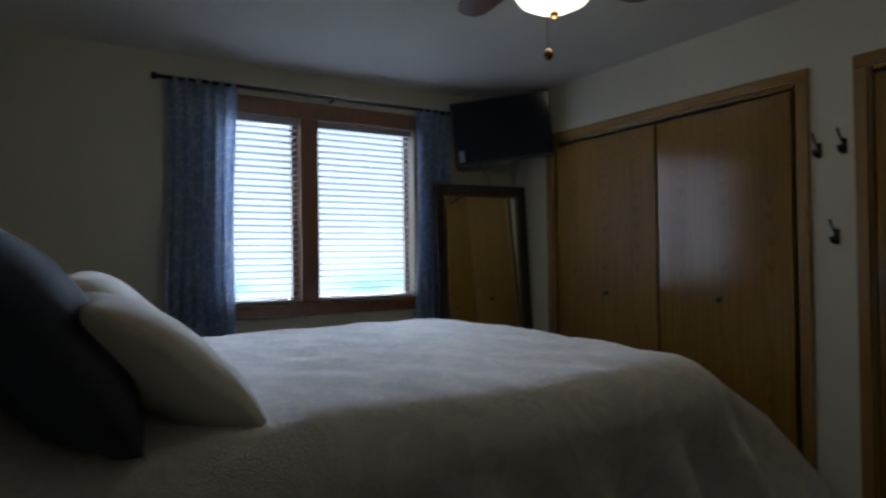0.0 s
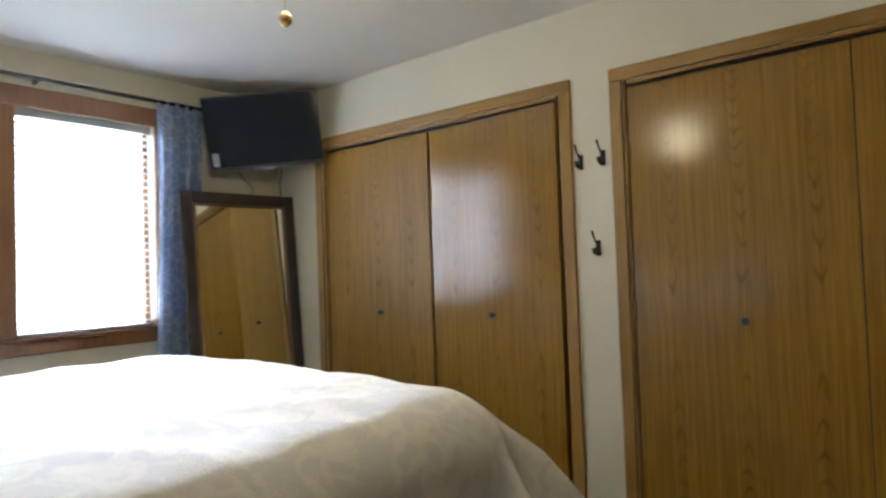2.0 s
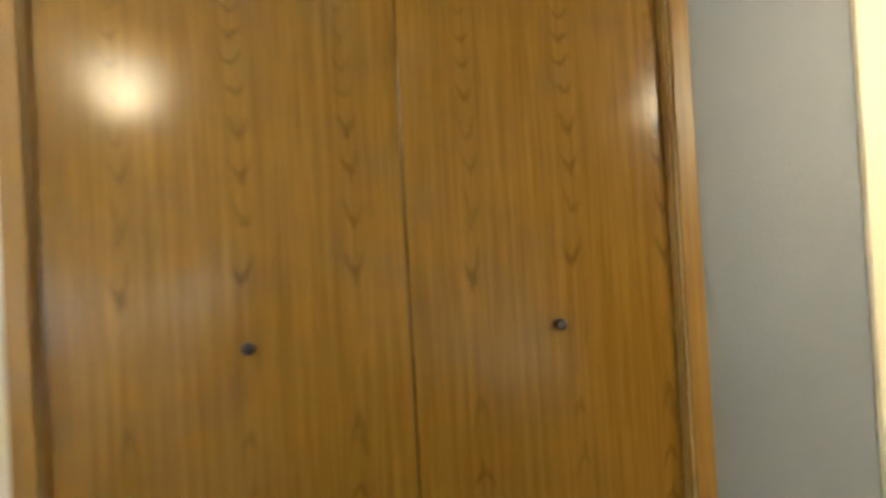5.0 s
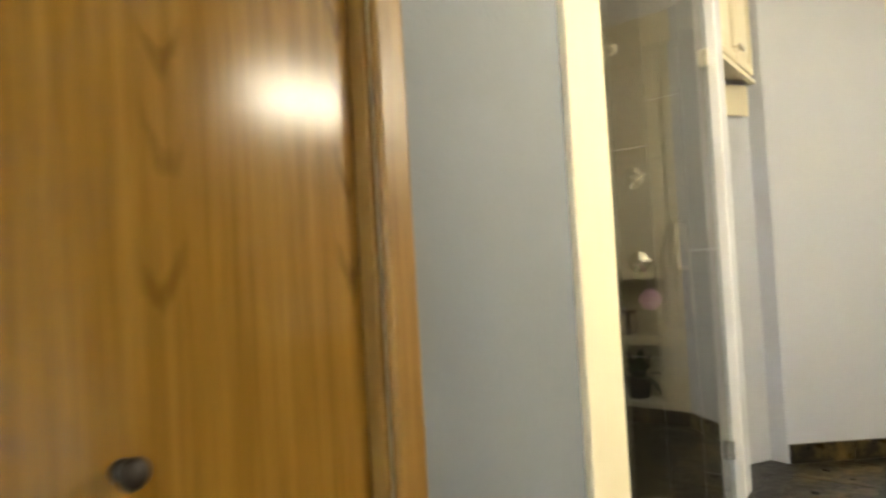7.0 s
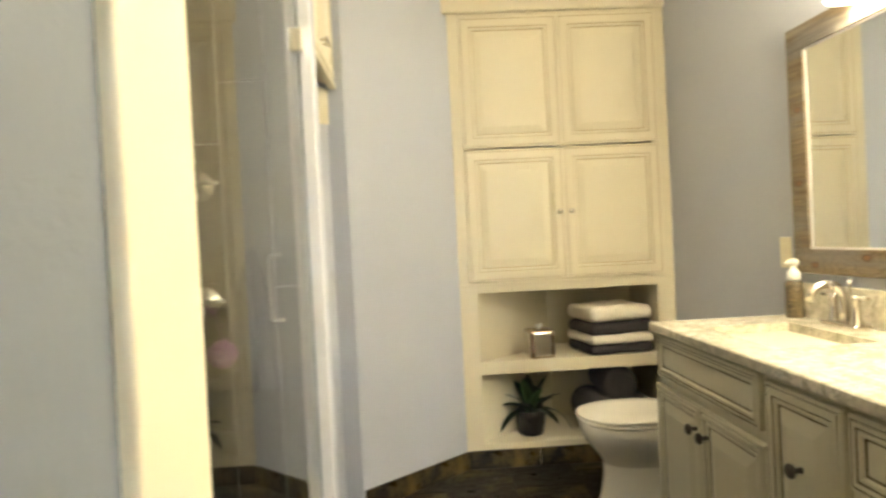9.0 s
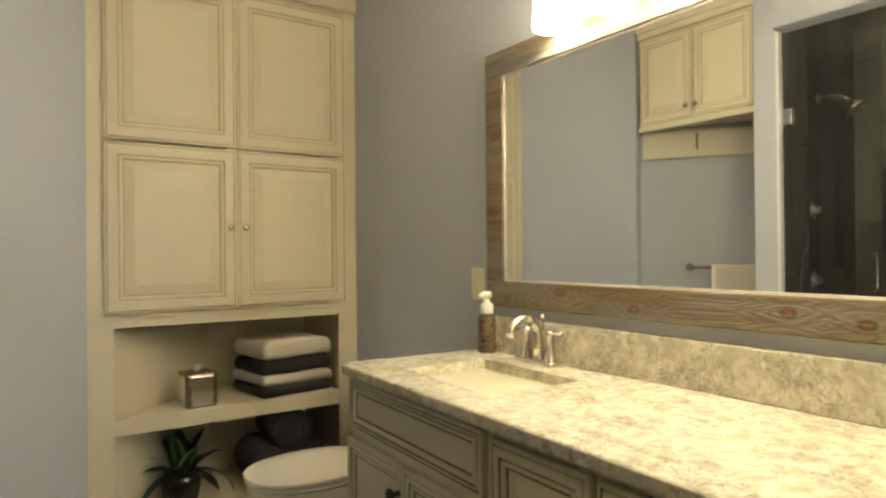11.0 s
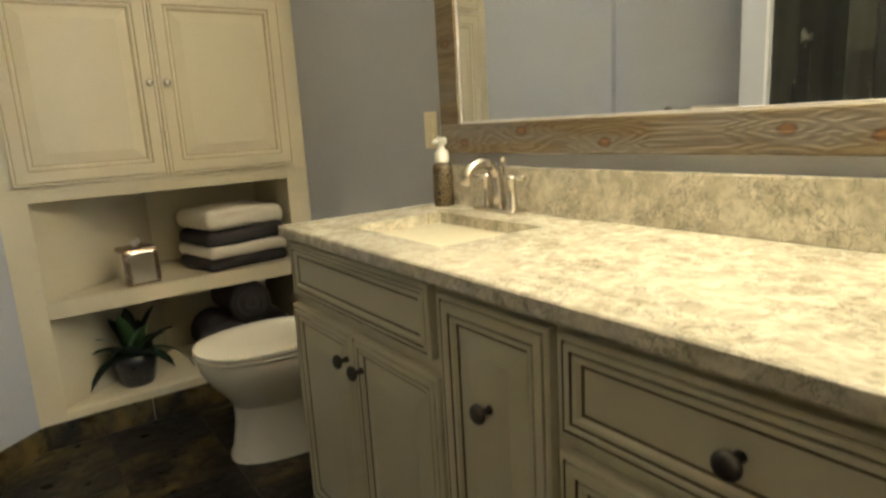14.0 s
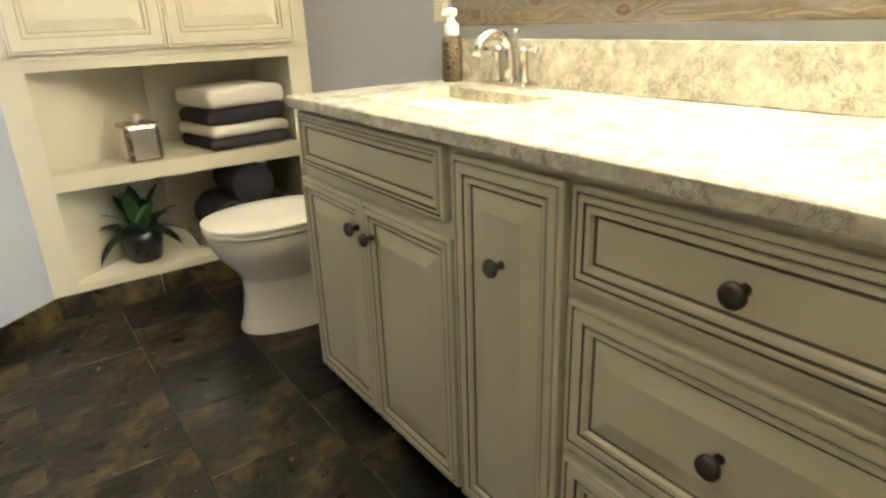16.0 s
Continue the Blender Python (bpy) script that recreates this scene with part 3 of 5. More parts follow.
def pillow(name, at, size, rot, mat, label):
    b = bmesh.new()
    n = 22
    w, h, t = size
    for side in (1, -1):
        g = []
        for i in range(n + 1):
            row = []
            for j in range(n + 1):
                u, v = -1 + 2 * i / n, -1 + 2 * j / n
                e = max(0.0, (1 - abs(u) ** 2.6)) ** 0.55 * max(0.0, (1 - abs(v) ** 2.6)) ** 0.55
                pin = 1 - 0.07 * (1 - abs(v)) * abs(u) ** 3 - 0.0
                x = u * w / 2 * (1 - 0.06 * (1 - v * v))
                y = v * h / 2 * (1 - 0.08 * (1 - u * u)) * pin
                z = side * (t / 2 * e + 0.004) + 0.010 * noise.noise((u * 2.2, v * 2.2, side + at[0])) * e
                row.append(b.verts.new((x, y, z)))
            g.append(row)
        for i in range(n):
            for j in range(n):
                b.faces.new((g[i][j], g[i + 1][j], g[i + 1][j + 1], g[i][j + 1])).smooth = True
    bmesh.ops.remove_doubles(b, verts=b.verts[:], dist=0.009)
    ob = mesh_ob(name, b, mat, 180)
    ob.matrix_basis = pose(*at, *rot)
    return tagged(ob, label, "pillow", "pillows on the bed")


WHITE_CLOTH = plain("white_pillowcase", (0.72, 0.68, 0.60), 0.85, 0, 60, 0.05, 0.4)
NAVY_CLOTH = plain("dark_sham_cloth", (0.030, 0.034, 0.05), 0.9, 0, 90, 0.3, 0.5)
pillow("pillow", (-1.09, -2.99, 0.955), (0.62, 0.46, 0.18), (140, 0, 4), WHITE_CLOTH, "white pillow leaning against the darker ones")
pillow("pillow", (-2.13, -2.99, 0.985), (0.68, 0.46, 0.20), (140, 0, -3), WHITE_CLOTH, "white pillow leaning against the darker ones")
pillow("pillow", (-1.09, -3.24, 1.05), (0.78, 0.56, 0.24), (128, 0, 3), NAVY_CLOTH, "dark navy pillow sham leaning on the headboard")
pillow("pillow", (-2.13, -3.24, 1.05), (0.78, 0.56, 0.24), (128, 0, -2), NAVY_CLOTH, "dark navy pillow sham leaning on the headboard")

# ---- structure: bathroom ----
ASKEW = 1.77      # degrees by which the vanity wall runs out of square


def wall_y(x):
    """The face of the vanity wall."""
    return -1.655 - (CX - x) * math.tan(radians(ASKEW))


HB = 2.60         # bathroom ceiling
setting("wall_over_doorway", boxed(EX, EX + 0.1, VY - 0.12, 1.07, H + 0.1, HB), BLUE_WALL, "plain wall above the doorway", "wall")
ALX0, ALX1 = 2.91, 3.61
bm = box(bmesh.new(), 2.80, ALX0, 0.02, 0.95, 0, HB)
box(bm, 1.60, 2.80, -0.02, 0.10, 2.30, HB)
setting("wall_shower_end", bm, BLUE_WALL, "grey-blue wall end beside the shower glass", "wall")
bm = bmesh.new()
pts = [(ALX0, 0.55), (ALX1 + 0.04, 0.085), (ALX1 + 0.12, 0.10), (ALX0 + 0.07, 0.67), (ALX0, 0.67)]
lo = [bm.verts.new((x, y, 0)) for x, y in pts]
hi = [bm.verts.new((x, y, HB)) for x, y in pts]
bm.faces.new(lo)
bm.faces.new(hi)
for i in range(len(pts)):
    bm.faces.new((lo[i], lo[(i + 1) % len(pts)], hi[(i + 1) % len(pts)], hi[i]))
setting("wall_alcove", bm, BLUE_WALL, "grey-blue oblique back wall of the towel alcove", "wall")
bm = bmesh.new()
pts = [(ALX1, 0.01), (CX, -0.50), (CX + 0.14, -0.41), (ALX1 + 0.10, 0.10), (ALX1 + 0.03, 0.10)]
lo = [bm.verts.new((x, y, 0)) for x, y in pts]
hi = [bm.verts.new((x, y, HB)) for x, y in pts]
bm.faces.new(lo)
bm.faces.new(hi)
for i in range(len(pts)):
    bm.faces.new((lo[i], lo[(i + 1) % len(pts)], hi[(i + 1) % len(pts)], hi[i]))
setting("wall_diagonal", bm, BLUE_WALL, "grey-blue angled bathroom wall", "wall")
bm = bmesh.new()
pts = [(EX + 0.1, wall_y(EX + 0.1)), (CX, wall_y(CX)), (5.0, wall_y(CX)), (5.0, VY - 0.15), (EX + 0.1, VY - 0.15)]
lo = [bm.verts.new((x, y, 0)) for x, y in pts]
hi = [bm.verts.new((x, y, HB)) for x, y in pts]
bm.faces.new(lo)
bm.faces.new(hi)
for i in range(len(pts)):
    bm.faces.new((lo[i], lo[(i + 1) % len(pts)], hi[(i + 1) % len(pts)], hi[i]))
setting("wall_vanity", bm, BLUE_WALL, "grey-blue wall behind the vanity", "wall")
bm = box(bmesh.new(), 4.78, 4.9, VY, 0.67, 0, HB)
setting("wall_bath_east", bm, BLUE_WALL, "plain wall behind the built-in cabinet", "wall")
setting("ceiling_bathroom", boxed(EX + 0.1, 5.0, VY - 0.12, 1.07, HB, HB + 0.1), CEILING, "off-white bathroom ceiling", "ceiling")

# door trim
tr1 = thing("trim_doorway", (0, 0, 0), "cream painted door casing beside the shower", "door trim", kind="structure")
part("casing_side", boxed(1.385, 1.47, -0.018, 0.12, 0, HB, bevel=0.006), CREAM_TRIM, tr1)
part("jamb", boxed(1.472, 1.60, -0.012, 0.12, 0, HB, bevel=0.004), CREAM_TRIM, tr1)
tr2 = thing("trim_doorway_right", (0, 0, 0), "oak door casing at the bathroom doorway", "door trim", kind="structure")
part("casing_side", boxed(EX - 0.018, EX, DOOR_Y - 0.075, DOOR_Y, 0, 2.06, bevel=0.005), OAK_TRIM, tr2)
part("jamb", boxed(EX - 0.016, EX + 0.10, DOOR_Y + 0.001, DOOR_Y + 0.018, 0, 2.06, bevel=0.003), OAK_TRIM, tr2)
dr = thing("door_1", (0, 0, 0), "oak bathroom door standing open flat against the wall", "door", kind="structure")
part("slab", boxed(EX - 0.06, EX - 0.022, DOOR_Y - 0.86, DOOR_Y - 0.08, 0.012, 2.02, bevel=0.003), OAK, dr)
b = bmesh.new()
lathe(b, [(0.03, 0.0), (0.03, -0.006), (0.012, -0.012), (0.012, -0.04), (0.026, -0.05), (0.028, -0.065), (0.018, -0.075)], (EX - 0.06, DOOR_Y - 0.79, 0.95), "X", 16)
part("door_handle", b, NICKEL, dr, "brushed nickel round knob")

# ---- slate floor and base ----
nsl = Nodes("slate", 0.45, spec=0.35)
co = nsl.co
a1, a2, a3 = nsl.noise(6, 7, 0.68, warp=0.25), nsl.noise(16, 5, 0.6), nsl.noise(2.2, 4, 0.5, warp=1.0)
base = nsl.mix(a2, (0.003, 0.0025, 0.0018), (0.010, 0.0078, 0.0048))
gold = nsl.ramp(nsl.math("MULTIPLY", a1, nsl.math("MULTIPLY_ADD", nsl.random(), 0.35, 0.825)), [(0.50, 0.0), (0.72, 1.0)])
base = nsl.mix(nsl.math("MULTIPLY", gold, 0.85), base, (0.15, 0.108, 0.038))
base = nsl.mix(nsl.math("MULTIPLY", nsl.ramp(a3, [(0.5, 0.0), (0.65, 1.0)]), 0.35), base, (0.010, 0.010, 0.0075))
nsl.colour(base)
nsl.rough(nsl.math("MULTIPLY_ADD", a2, 0.40, 0.12))
nsl.bump(nsl.math("ADD", a1, nsl.math("MULTIPLY", a2, 0.4)), 0.8, 0.016)
SLATE = nsl.m
GROUT = plain("dark_grout", (0.010, 0.009, 0.007), 0.8, 0, 80)
bath_floor = setting("floor_bathroom", boxed(EX + 0.06, 5.0, VY - 0.1, 0.75, -0.1, -0.004), GROUT, "dark multicoloured slate tile floor", "floor")

# base strips of slate
bs = thing("baseboard", (0, 0, 0), "dark slate baseboard strip", "baseboard", kind="structure")


def strip(p, q, h=0.098, t=0.012):
    """Upright slate pieces along the foot of a wall from p to q."""
    p, q = Vector((*p, 0)), Vector((*q, 0))
    d = q - p
    n = max(1, round(d.length / 0.33))
    for i in range(n):
        b = boxed(0.0015, d.length / n - 0.0015, -t, -0.0005, 0.001, h, bevel=0.002, seg=1)
        ob = part("tile", b, SLATE, bs)
        ob.matrix_basis = Matrix.Translation(p + d * (i / n)) @ Matrix.Rotation(math.atan2(d.y, d.x), 4, "Z")


strip((ALX1 + 0.004, 0.006), (CX - 0.003, -0.503))
strip((CX - 0.002, -0.505), (CX - 0.002, -1.654))
strip((2.80, 0.018), (ALX0, 0.018))

# ---- built-in corner cabinet ----
PAINTED = paint("ivory_cabinet_paint", (0.62, 0.56, 0.41), 0.38, 0.08, 30, 0.04)
GLAZE = plain("brown_glaze", (0.135, 0.098, 0.056), 0.6)
VPAINT = paint("ivory_vanity_paint", (0.60, 0.555, 0.41), 0.36, 0.08, 30, 0.05)
SOFTGLAZE = plain("tan_glaze", (0.44, 0.36, 0.215), 0.55)


def raised_door(w, h, mats, stile=0.06, flat=False):
    """A raised-panel front, face towards -y, lower left corner at the origin, as one moulded surface; slots: paint, glaze."""
    b = bmesh.new()
    a = stile
    rows = [(0.0, 0.0, 0), (0.0, -0.017, 0), (0.003, -0.020, 0), (0.009, -0.020, 0), (0.0105, -0.016, 1), (0.0125, -0.016, 1), (0.014, -0.0215, 0), (0.018, -0.022, 0),
            (a - 0.026, -0.022, 0), (a - 0.023, -0.020, 0), (a - 0.0215, -0.0165, 1), (a - 0.019, -0.0165, 1), (a - 0.0175, -0.020, 0), (a - 0.010, -0.0195, 0), (a - 0.006, -0.013, 0), (a - 0.005, -0.0115, 1), (a - 0.001, -0.0115, 1)]
    rows += [(a + 0.004, -0.012, 0)] if flat else [(a + 0.002, -0.0125, 0), (a + 0.034, -0.0205, 0), (a + 0.036, -0.0212, 0)]
    loops = []
    for o, y, slot in rows:
        o = min(o, 0.48 * min(w, h))
        loops.append(([b.verts.new(p) for p in ((o, y, o), (w - o, y, o), (w - o, y, h - o), (o, y, h - o))], slot))
    for (p, _), (q, slot) in zip(loops, loops[1:]):
        for k in range(4):
            b.faces.new((p[k], p[(k + 1) % 4], q[(k + 1) % 4], q[k])).material_index = slot
    b.faces.new(loops[-1][0])
    b.faces.new(loops[0][0])
    return b


def knob_mesh(s=1.0):
    return lathe(bmesh.new(), [(0.008 * s, 0.0), (0.006 * s, -0.006 * s), (0.006 * s, -0.016 * s), (0.014 * s, -0.020 * s), (0.017 * s, -0.024 * s), (0.0165 * s, -0.029 * s), (0.012 * s, -0.033 * s), (0.003 * s, -0.0345 * s)], (0, 0, 0), "Y", 18)


# local frame of the unit: x runs to the right of its face (towards -y in the room), y goes into the wall
unit = thing("built_in_cabinet", (CX, -0.50, 0), "ivory built-in cabinet with four panelled doors above open shelves", "cabinet", rz=-90)
UW = 1.155
OL, OR = 0.093, 1.06
bm = bmesh.new()
for a in ((0, OL, 0, 0.03, 0.1, HB), (OR, UW, 0, 0.03, 0.1, HB), (OL, OR, 0, 0.03, 0.93, 1.0), (OL, OR, 0, 0.03, 2.35, HB), (OL, OR, 0, 0.03, 0.1, 0.13), (0.535, 0.62, 0, 0.03, 1.0, 2.35)):
    box(bm, *a, bevel=0.002)
part("face_frame", bm, PAINTED, unit)
part("lower_moulding", boxed(-0.004, UW, -0.006, 0.0, 0.966, 0.981, bevel=0.002), PAINTED, unit)
part("crown", boxed(-0.03, UW, -0.03, 0.0, 2.40, HB, bevel=0.012), PAINTED, unit)
part("toe_base", boxed(0, UW, 0.004, 0.03, 0, 0.1), PAINTED, unit)


def niche_side():
    """The slanting inner wall and back of the triangular niche."""
    b = bmesh.new()
    for p, q in (((OL, 0.03), (0.56, 0.50)), ((0.56, 0.50), (1.074, 0.50)), ((1.074, 0.50), (1.074, 0.03))):
        v = [b.verts.new((p[0], p[1], 0.1)), b.verts.new((q[0], q[1], 0.1)), b.verts.new((q[0], q[1], 2.5)), b.verts.new((p[0], p[1], 2.5))]
        b.faces.new(v)
    bmesh.ops.remove_doubles(b, verts=b.verts[:], dist=1e-4)
    bmesh.ops.solidify(b, geom=b.faces[:], thickness=0.012)
    return b


part("niche_lining", niche_side(), PAINTED, unit)


def niche_plate(z0, z1, front=0.0):
    b = bmesh.new()
    out = [(OL - 0.0, front), (OR, front), (OR, 0.47), (0.58, 0.47)]
    lo = [b.verts.new((x, y, z0)) for x, y in out]
    hi = [b.verts.new((x, y, z1)) for x, y in out]
    b.faces.new(lo)
    b.faces.new(hi)
    for k in range(4):
        b.faces.new((lo[k], lo[(k + 1) % 4], hi[(k + 1) % 4], hi[k]))
    return b


part("shelf", niche_plate(0.498, 0.562, 0.002), PAINTED, unit)
part("niche_floor", niche_plate(0.10, 0.131, 0.031), PAINTED, unit)
part("niche_top", niche_plate(0.932, 0.95, 0.031), PAINTED, unit)
DW = 0.517
for x in (0.057, 0.577):
    for z0, z1 in ((0.990, 1.683), (1.692, 2.378)):
        d = part("door", raised_door(DW, z1 - z0, None, 0.075), [PAINTED, SOFTGLAZE], unit)
        d.location = (x, -0.001, z0)
        if z0 < 1.5:
            k = part("knob", knob_mesh(0.85), NICKEL, d, "small brushed nickel knob")
            k.location = (DW - 0.03 if x < 0.3 else 0.03, -0.021, 0.352)

# ---- things on the shelves ----
tb = thing("tissue_box", (CX + 0.085, -0.925, 0.562), "square shiny chrome tissue box cover with a tissue", "tissue box", rz=-83)
CHROME = plain("polished_chrome", (0.93, 0.92, 0.90), 0.16, 1.0, 8, 0.03, 0.02)
BRONZE = plain("bronze_edge", (0.34, 0.25, 0.19), 0.26, 1.0)
part("body", boxed(-0.066, 0.066, -0.066, 0.066, 0, 0.152, bevel=0.012, seg=3), BRONZE, tb)
for k in range(4):
    p = part("panel", boxed(-0.047, 0.047, -0.0685, -0.064, 0.012, 0.138, bevel=0.003), CHROME, tb, "polished chrome panel")
    p.matrix_basis = pose(0, 0, 0, 0, 0, 90 * k)
b = bmesh.new()
for k in range(7):
    a = k * 0.9
    v = [b.verts.new((0.0, 0.0, 0.145)), b.verts.new((0.022 * math.cos(a), 0.022 * math.sin(a), 0.165)), b.verts.new((0.018 * math.cos(a + 0.8), 0.018 * math.sin(a + 0.8), 0.185))]
    b.faces.new(v)
bmesh.ops.solidify(b, geom=b.faces[:], thickness=0.001)
part("tissue", b, plain("tissue_paper", (0.8, 0.8, 0.78), 0.9), tb)


def towel(at, size, rz, mat, label):
    w, d, h = size
    ob = thing("folded_towel", at, label, "towel", "stack of towels", rz=rz)
    bb = boxed(-w / 2, w / 2, -d / 2, d / 2, 0.001, h - 0.001, bevel=h * 0.40, seg=4)
    bmesh.ops.subdivide_edges(bb, edges=[e for e in bb.edges if e.calc_length() > 0.08], cuts=7, use_grid_fill=True)
    for v in bb.verts:
        k = noise.noise((v.co.x * 8 + at[2] * 40, v.co.y * 8, 1.5))
        sag = 0.35 * h * max(0.0, abs(v.co.x) / (w / 2) - 0.6) ** 2
        v.co.z = max(0.001, v.co.z + (0.012 * k - sag) * (0.2 if v.co.z < 0.006 else 1))
        v.co.y += 0.014 * noise.noise((v.co.x * 7, 3.0, at[2] * 30))
    part("fold", bb, mat, ob, smooth=180)
    return ob


TERRY_W = plain("white_terry", (0.72, 0.66, 0.55), 0.95, 0, 300, 0.12, 1.0)
TERRY_D = plain("charcoal_terry", (0.028, 0.024, 0.026), 0.95, 0, 300, 0.3, 1.0)
zt = 0.563
for mat, h, lab in ((TERRY_D, 0.054, "folded charcoal terry towel"), (TERRY_W, 0.054, "folded white terry towel"), (TERRY_D, 0.070, "folded charcoal terry towel"), (TERRY_W, 0.086, "thick folded white terry towel")):
    towel((CX + 0.19, -1.345, zt), (0.37, 0.33, h), -82 + (3 if mat is TERRY_W else 0), mat, lab)
    zt += h - 0.002

pl = thing("potted_plant", (CX + 0.125, -0.866, 0.131), "small succulent with broad leaves in a black pot", "plant")
part("pot", lathe(bmesh.new(), [(0.058, 0.0), (0.068, 0.01), (0.086, 0.10), (0.088, 0.135), (0.080, 0.135), (0.076, 0.116), (0.01, 0.114)], seg=8), plain("black_ceramic", (0.010, 0.009, 0.010), 0.3), pl, "black faceted pot")
nlf = Nodes("succulent_leaf", 0.4)
nlf.colour(nlf.mix(nlf.noise(30, 3), (0.008, 0.022, 0.010), (0.028, 0.06, 0.022)))
LEAF = nlf.m
nlf2 = Nodes("succulent_leaf_light", 0.4)
nlf2.colour(nlf2.mix(nlf2.noise(30, 3), (0.03, 0.085, 0.022), (0.06, 0.13, 0.035)))
rng = random.Random(5)
for i in range(17):
    a = i * 2.4 + rng.uniform(-0.2, 0.2)
    lean = 0.25 + 0.085 * i if i < 12 else 1.45 + 0.1 * (i - 12)
    length = rng.uniform(0.17, 0.23) if i < 12 else rng.uniform(0.21, 0.26)
    wd = 0.035 if i < 12 else 0.028
    b = bmesh.new()
    rows = []
    for s in range(8):
        f = s / 7
        ang = lean * (0.55 + 0.6 * f)
        r = length * f
        c = Vector((math.cos(a) * math.sin(ang) * r, math.sin(a) * math.sin(ang) * r, 0.112 + math.cos(ang) * r))
        side = Vector((-math.sin(a), math.cos(a), 0))
        w = wd * math.sin(math.pi * (0.15 + 0.85 * (1 - f) ** 0.8) * 0.62) * (1.0 if f < 1 else 0.02)
        up = Vector((math.cos(a) * math.cos(ang), math.sin(a) * math.cos(ang), -math.sin(ang)))
        rows.append([b.verts.new(c - side * w - up * 0.004), b.verts.new(c), b.verts.new(c + side * w - up * 0.004)])
    for p, q in zip(rows, rows[1:]):
        for k in range(2):
            b.faces.new((p[k], p[k + 1], q[k + 1], q[k])).smooth = True
    bmesh.ops.solidify(b, geom=b.faces[:], thickness=0.005)
    part("leaf", b, nlf2.m if i in (1, 4) else LEAF, pl)

# rolled dark towels at the back of the lower shelf
for (yy, zz, rr, xx) in ((-1.24, 0.232, 0.10, 0.20), (-1.44, 0.232, 0.10, 0.21), (-1.345, 0.395, 0.095, 0.19)):
    ob = thing("rolled_towel", (CX + xx, yy, zz), "tightly rolled charcoal towel", "towel", "rolled towels")
    b = bmesh.new()
    lathe(b, [(rr * 0.2, -0.165), (rr * 0.9, -0.16), (rr, -0.145), (rr, 0.14), (rr * 0.9, 0.155), (rr * 0.2, 0.16)], axis="X", seg=28)
    part("roll", b, TERRY_D, ob)
    sp = [(-0.166, rr * f * math.cos(19 * f), rr * f * math.sin(19 * f)) for f in [0.12 + 0.8 * i / 40 for i in range(41)]]
    part("roll_end", tube(bmesh.new(), sp, 0.0045, 5), TERRY_D, ob)

# ---- toilet ----
toi = thing("toilet", (3.51, -1.275, 0), "white porcelain toilet with its lid closed", "toilet")
toi.scale = (1.0, 1.0, 1.0)


def oval(bm, rows, seg=36, square=2.3):
    """Stacked ovals: (half width x, front y, back y, z)."""
    rings = []
    for hx, yf, yb, z in rows:
        cy, hy = (yf + yb) / 2, (yf - yb) / 2
        ring = []
        for i in range(seg):
            a = 2 * math.pi * i / seg
            c, s = math.cos(a), math.sin(a)
            e = 2 / square
            ring.append(bm.verts.new((hx * math.copysign(abs(c) ** e, c), cy + hy * math.copysign(abs(s) ** e, s), z)))
        rings.append(ring)
    for a, b2 in zip(rings, rings[1:]):
        for i in range(seg):
            bm.faces.new((a[i], a[(i + 1) % seg], b2[(i + 1) % seg], b2[i])).smooth = True
    bm.faces.new(rings[0])
    bm.faces.new(rings[-1])
    return bm


part("pedestal", oval(bmesh.new(), [(0.128, 0.235, -0.30, 0.0), (0.127, 0.233, -0.30, 0.02), (0.115, 0.22, -0.29, 0.05), (0.106, 0.205, -0.27, 0.14), (0.112, 0.205, -0.25, 0.20)]), PORCELAIN, toi, smooth=50)
part("bowl", oval(bmesh.new(), [(0.112, 0.205, -0.25, 0.198), (0.125, 0.225, -0.25, 0.235), (0.160, 0.27, -0.24, 0.29), (0.178, 0.297, -0.23, 0.34), (0.183, 0.303, -0.23, 0.375), (0.180, 0.30, -0.23, 0.384)]), PORCELAIN, toi, smooth=50)
part("seat", oval(bmesh.new(), [(0.178, 0.300, -0.19, 0.386), (0.187, 0.312, -0.20, 0.392), (0.187, 0.312, -0.20, 0.400), (0.180, 0.306, -0.195, 0.405)]), PORCELAIN, toi, smooth=40)
part("lid", oval(bmesh.new(), [(0.182, 0.306, -0.195, 0.408), (0.189, 0.314, -0.20, 0.413), (0.188, 0.313, -0.20, 0.421), (0.170, 0.29, -0.18, 0.428), (0.10, 0.2, -0.1, 0.431)]), PORCELAIN, toi, smooth=40)
part("tank", boxed(-0.22, 0.22, -0.365, -0.20, 0.37, 0.72, bevel=0.03, seg=4), PORCELAIN, toi, smooth=40)
part("tank_lid", boxed(-0.23, 0.23, -0.368, -0.19, 0.72, 0.755, bevel=0.012, seg=3), PORCELAIN, toi, smooth=40)
part("flush_lever", tube(bmesh.new(), [(-0.15, -0.20, 0.66), (-0.15, -0.18, 0.66), (-0.09, -0.175, 0.65)], 0.007), NICKEL, toi)
part("bolt_cap", lathe(bmesh.new(), [(0.016, 0.0), (0.015, 0.012), (0.006, 0.02)], (-0.108, -0.08, 0.01), seg=12), PORCELAIN, toi)

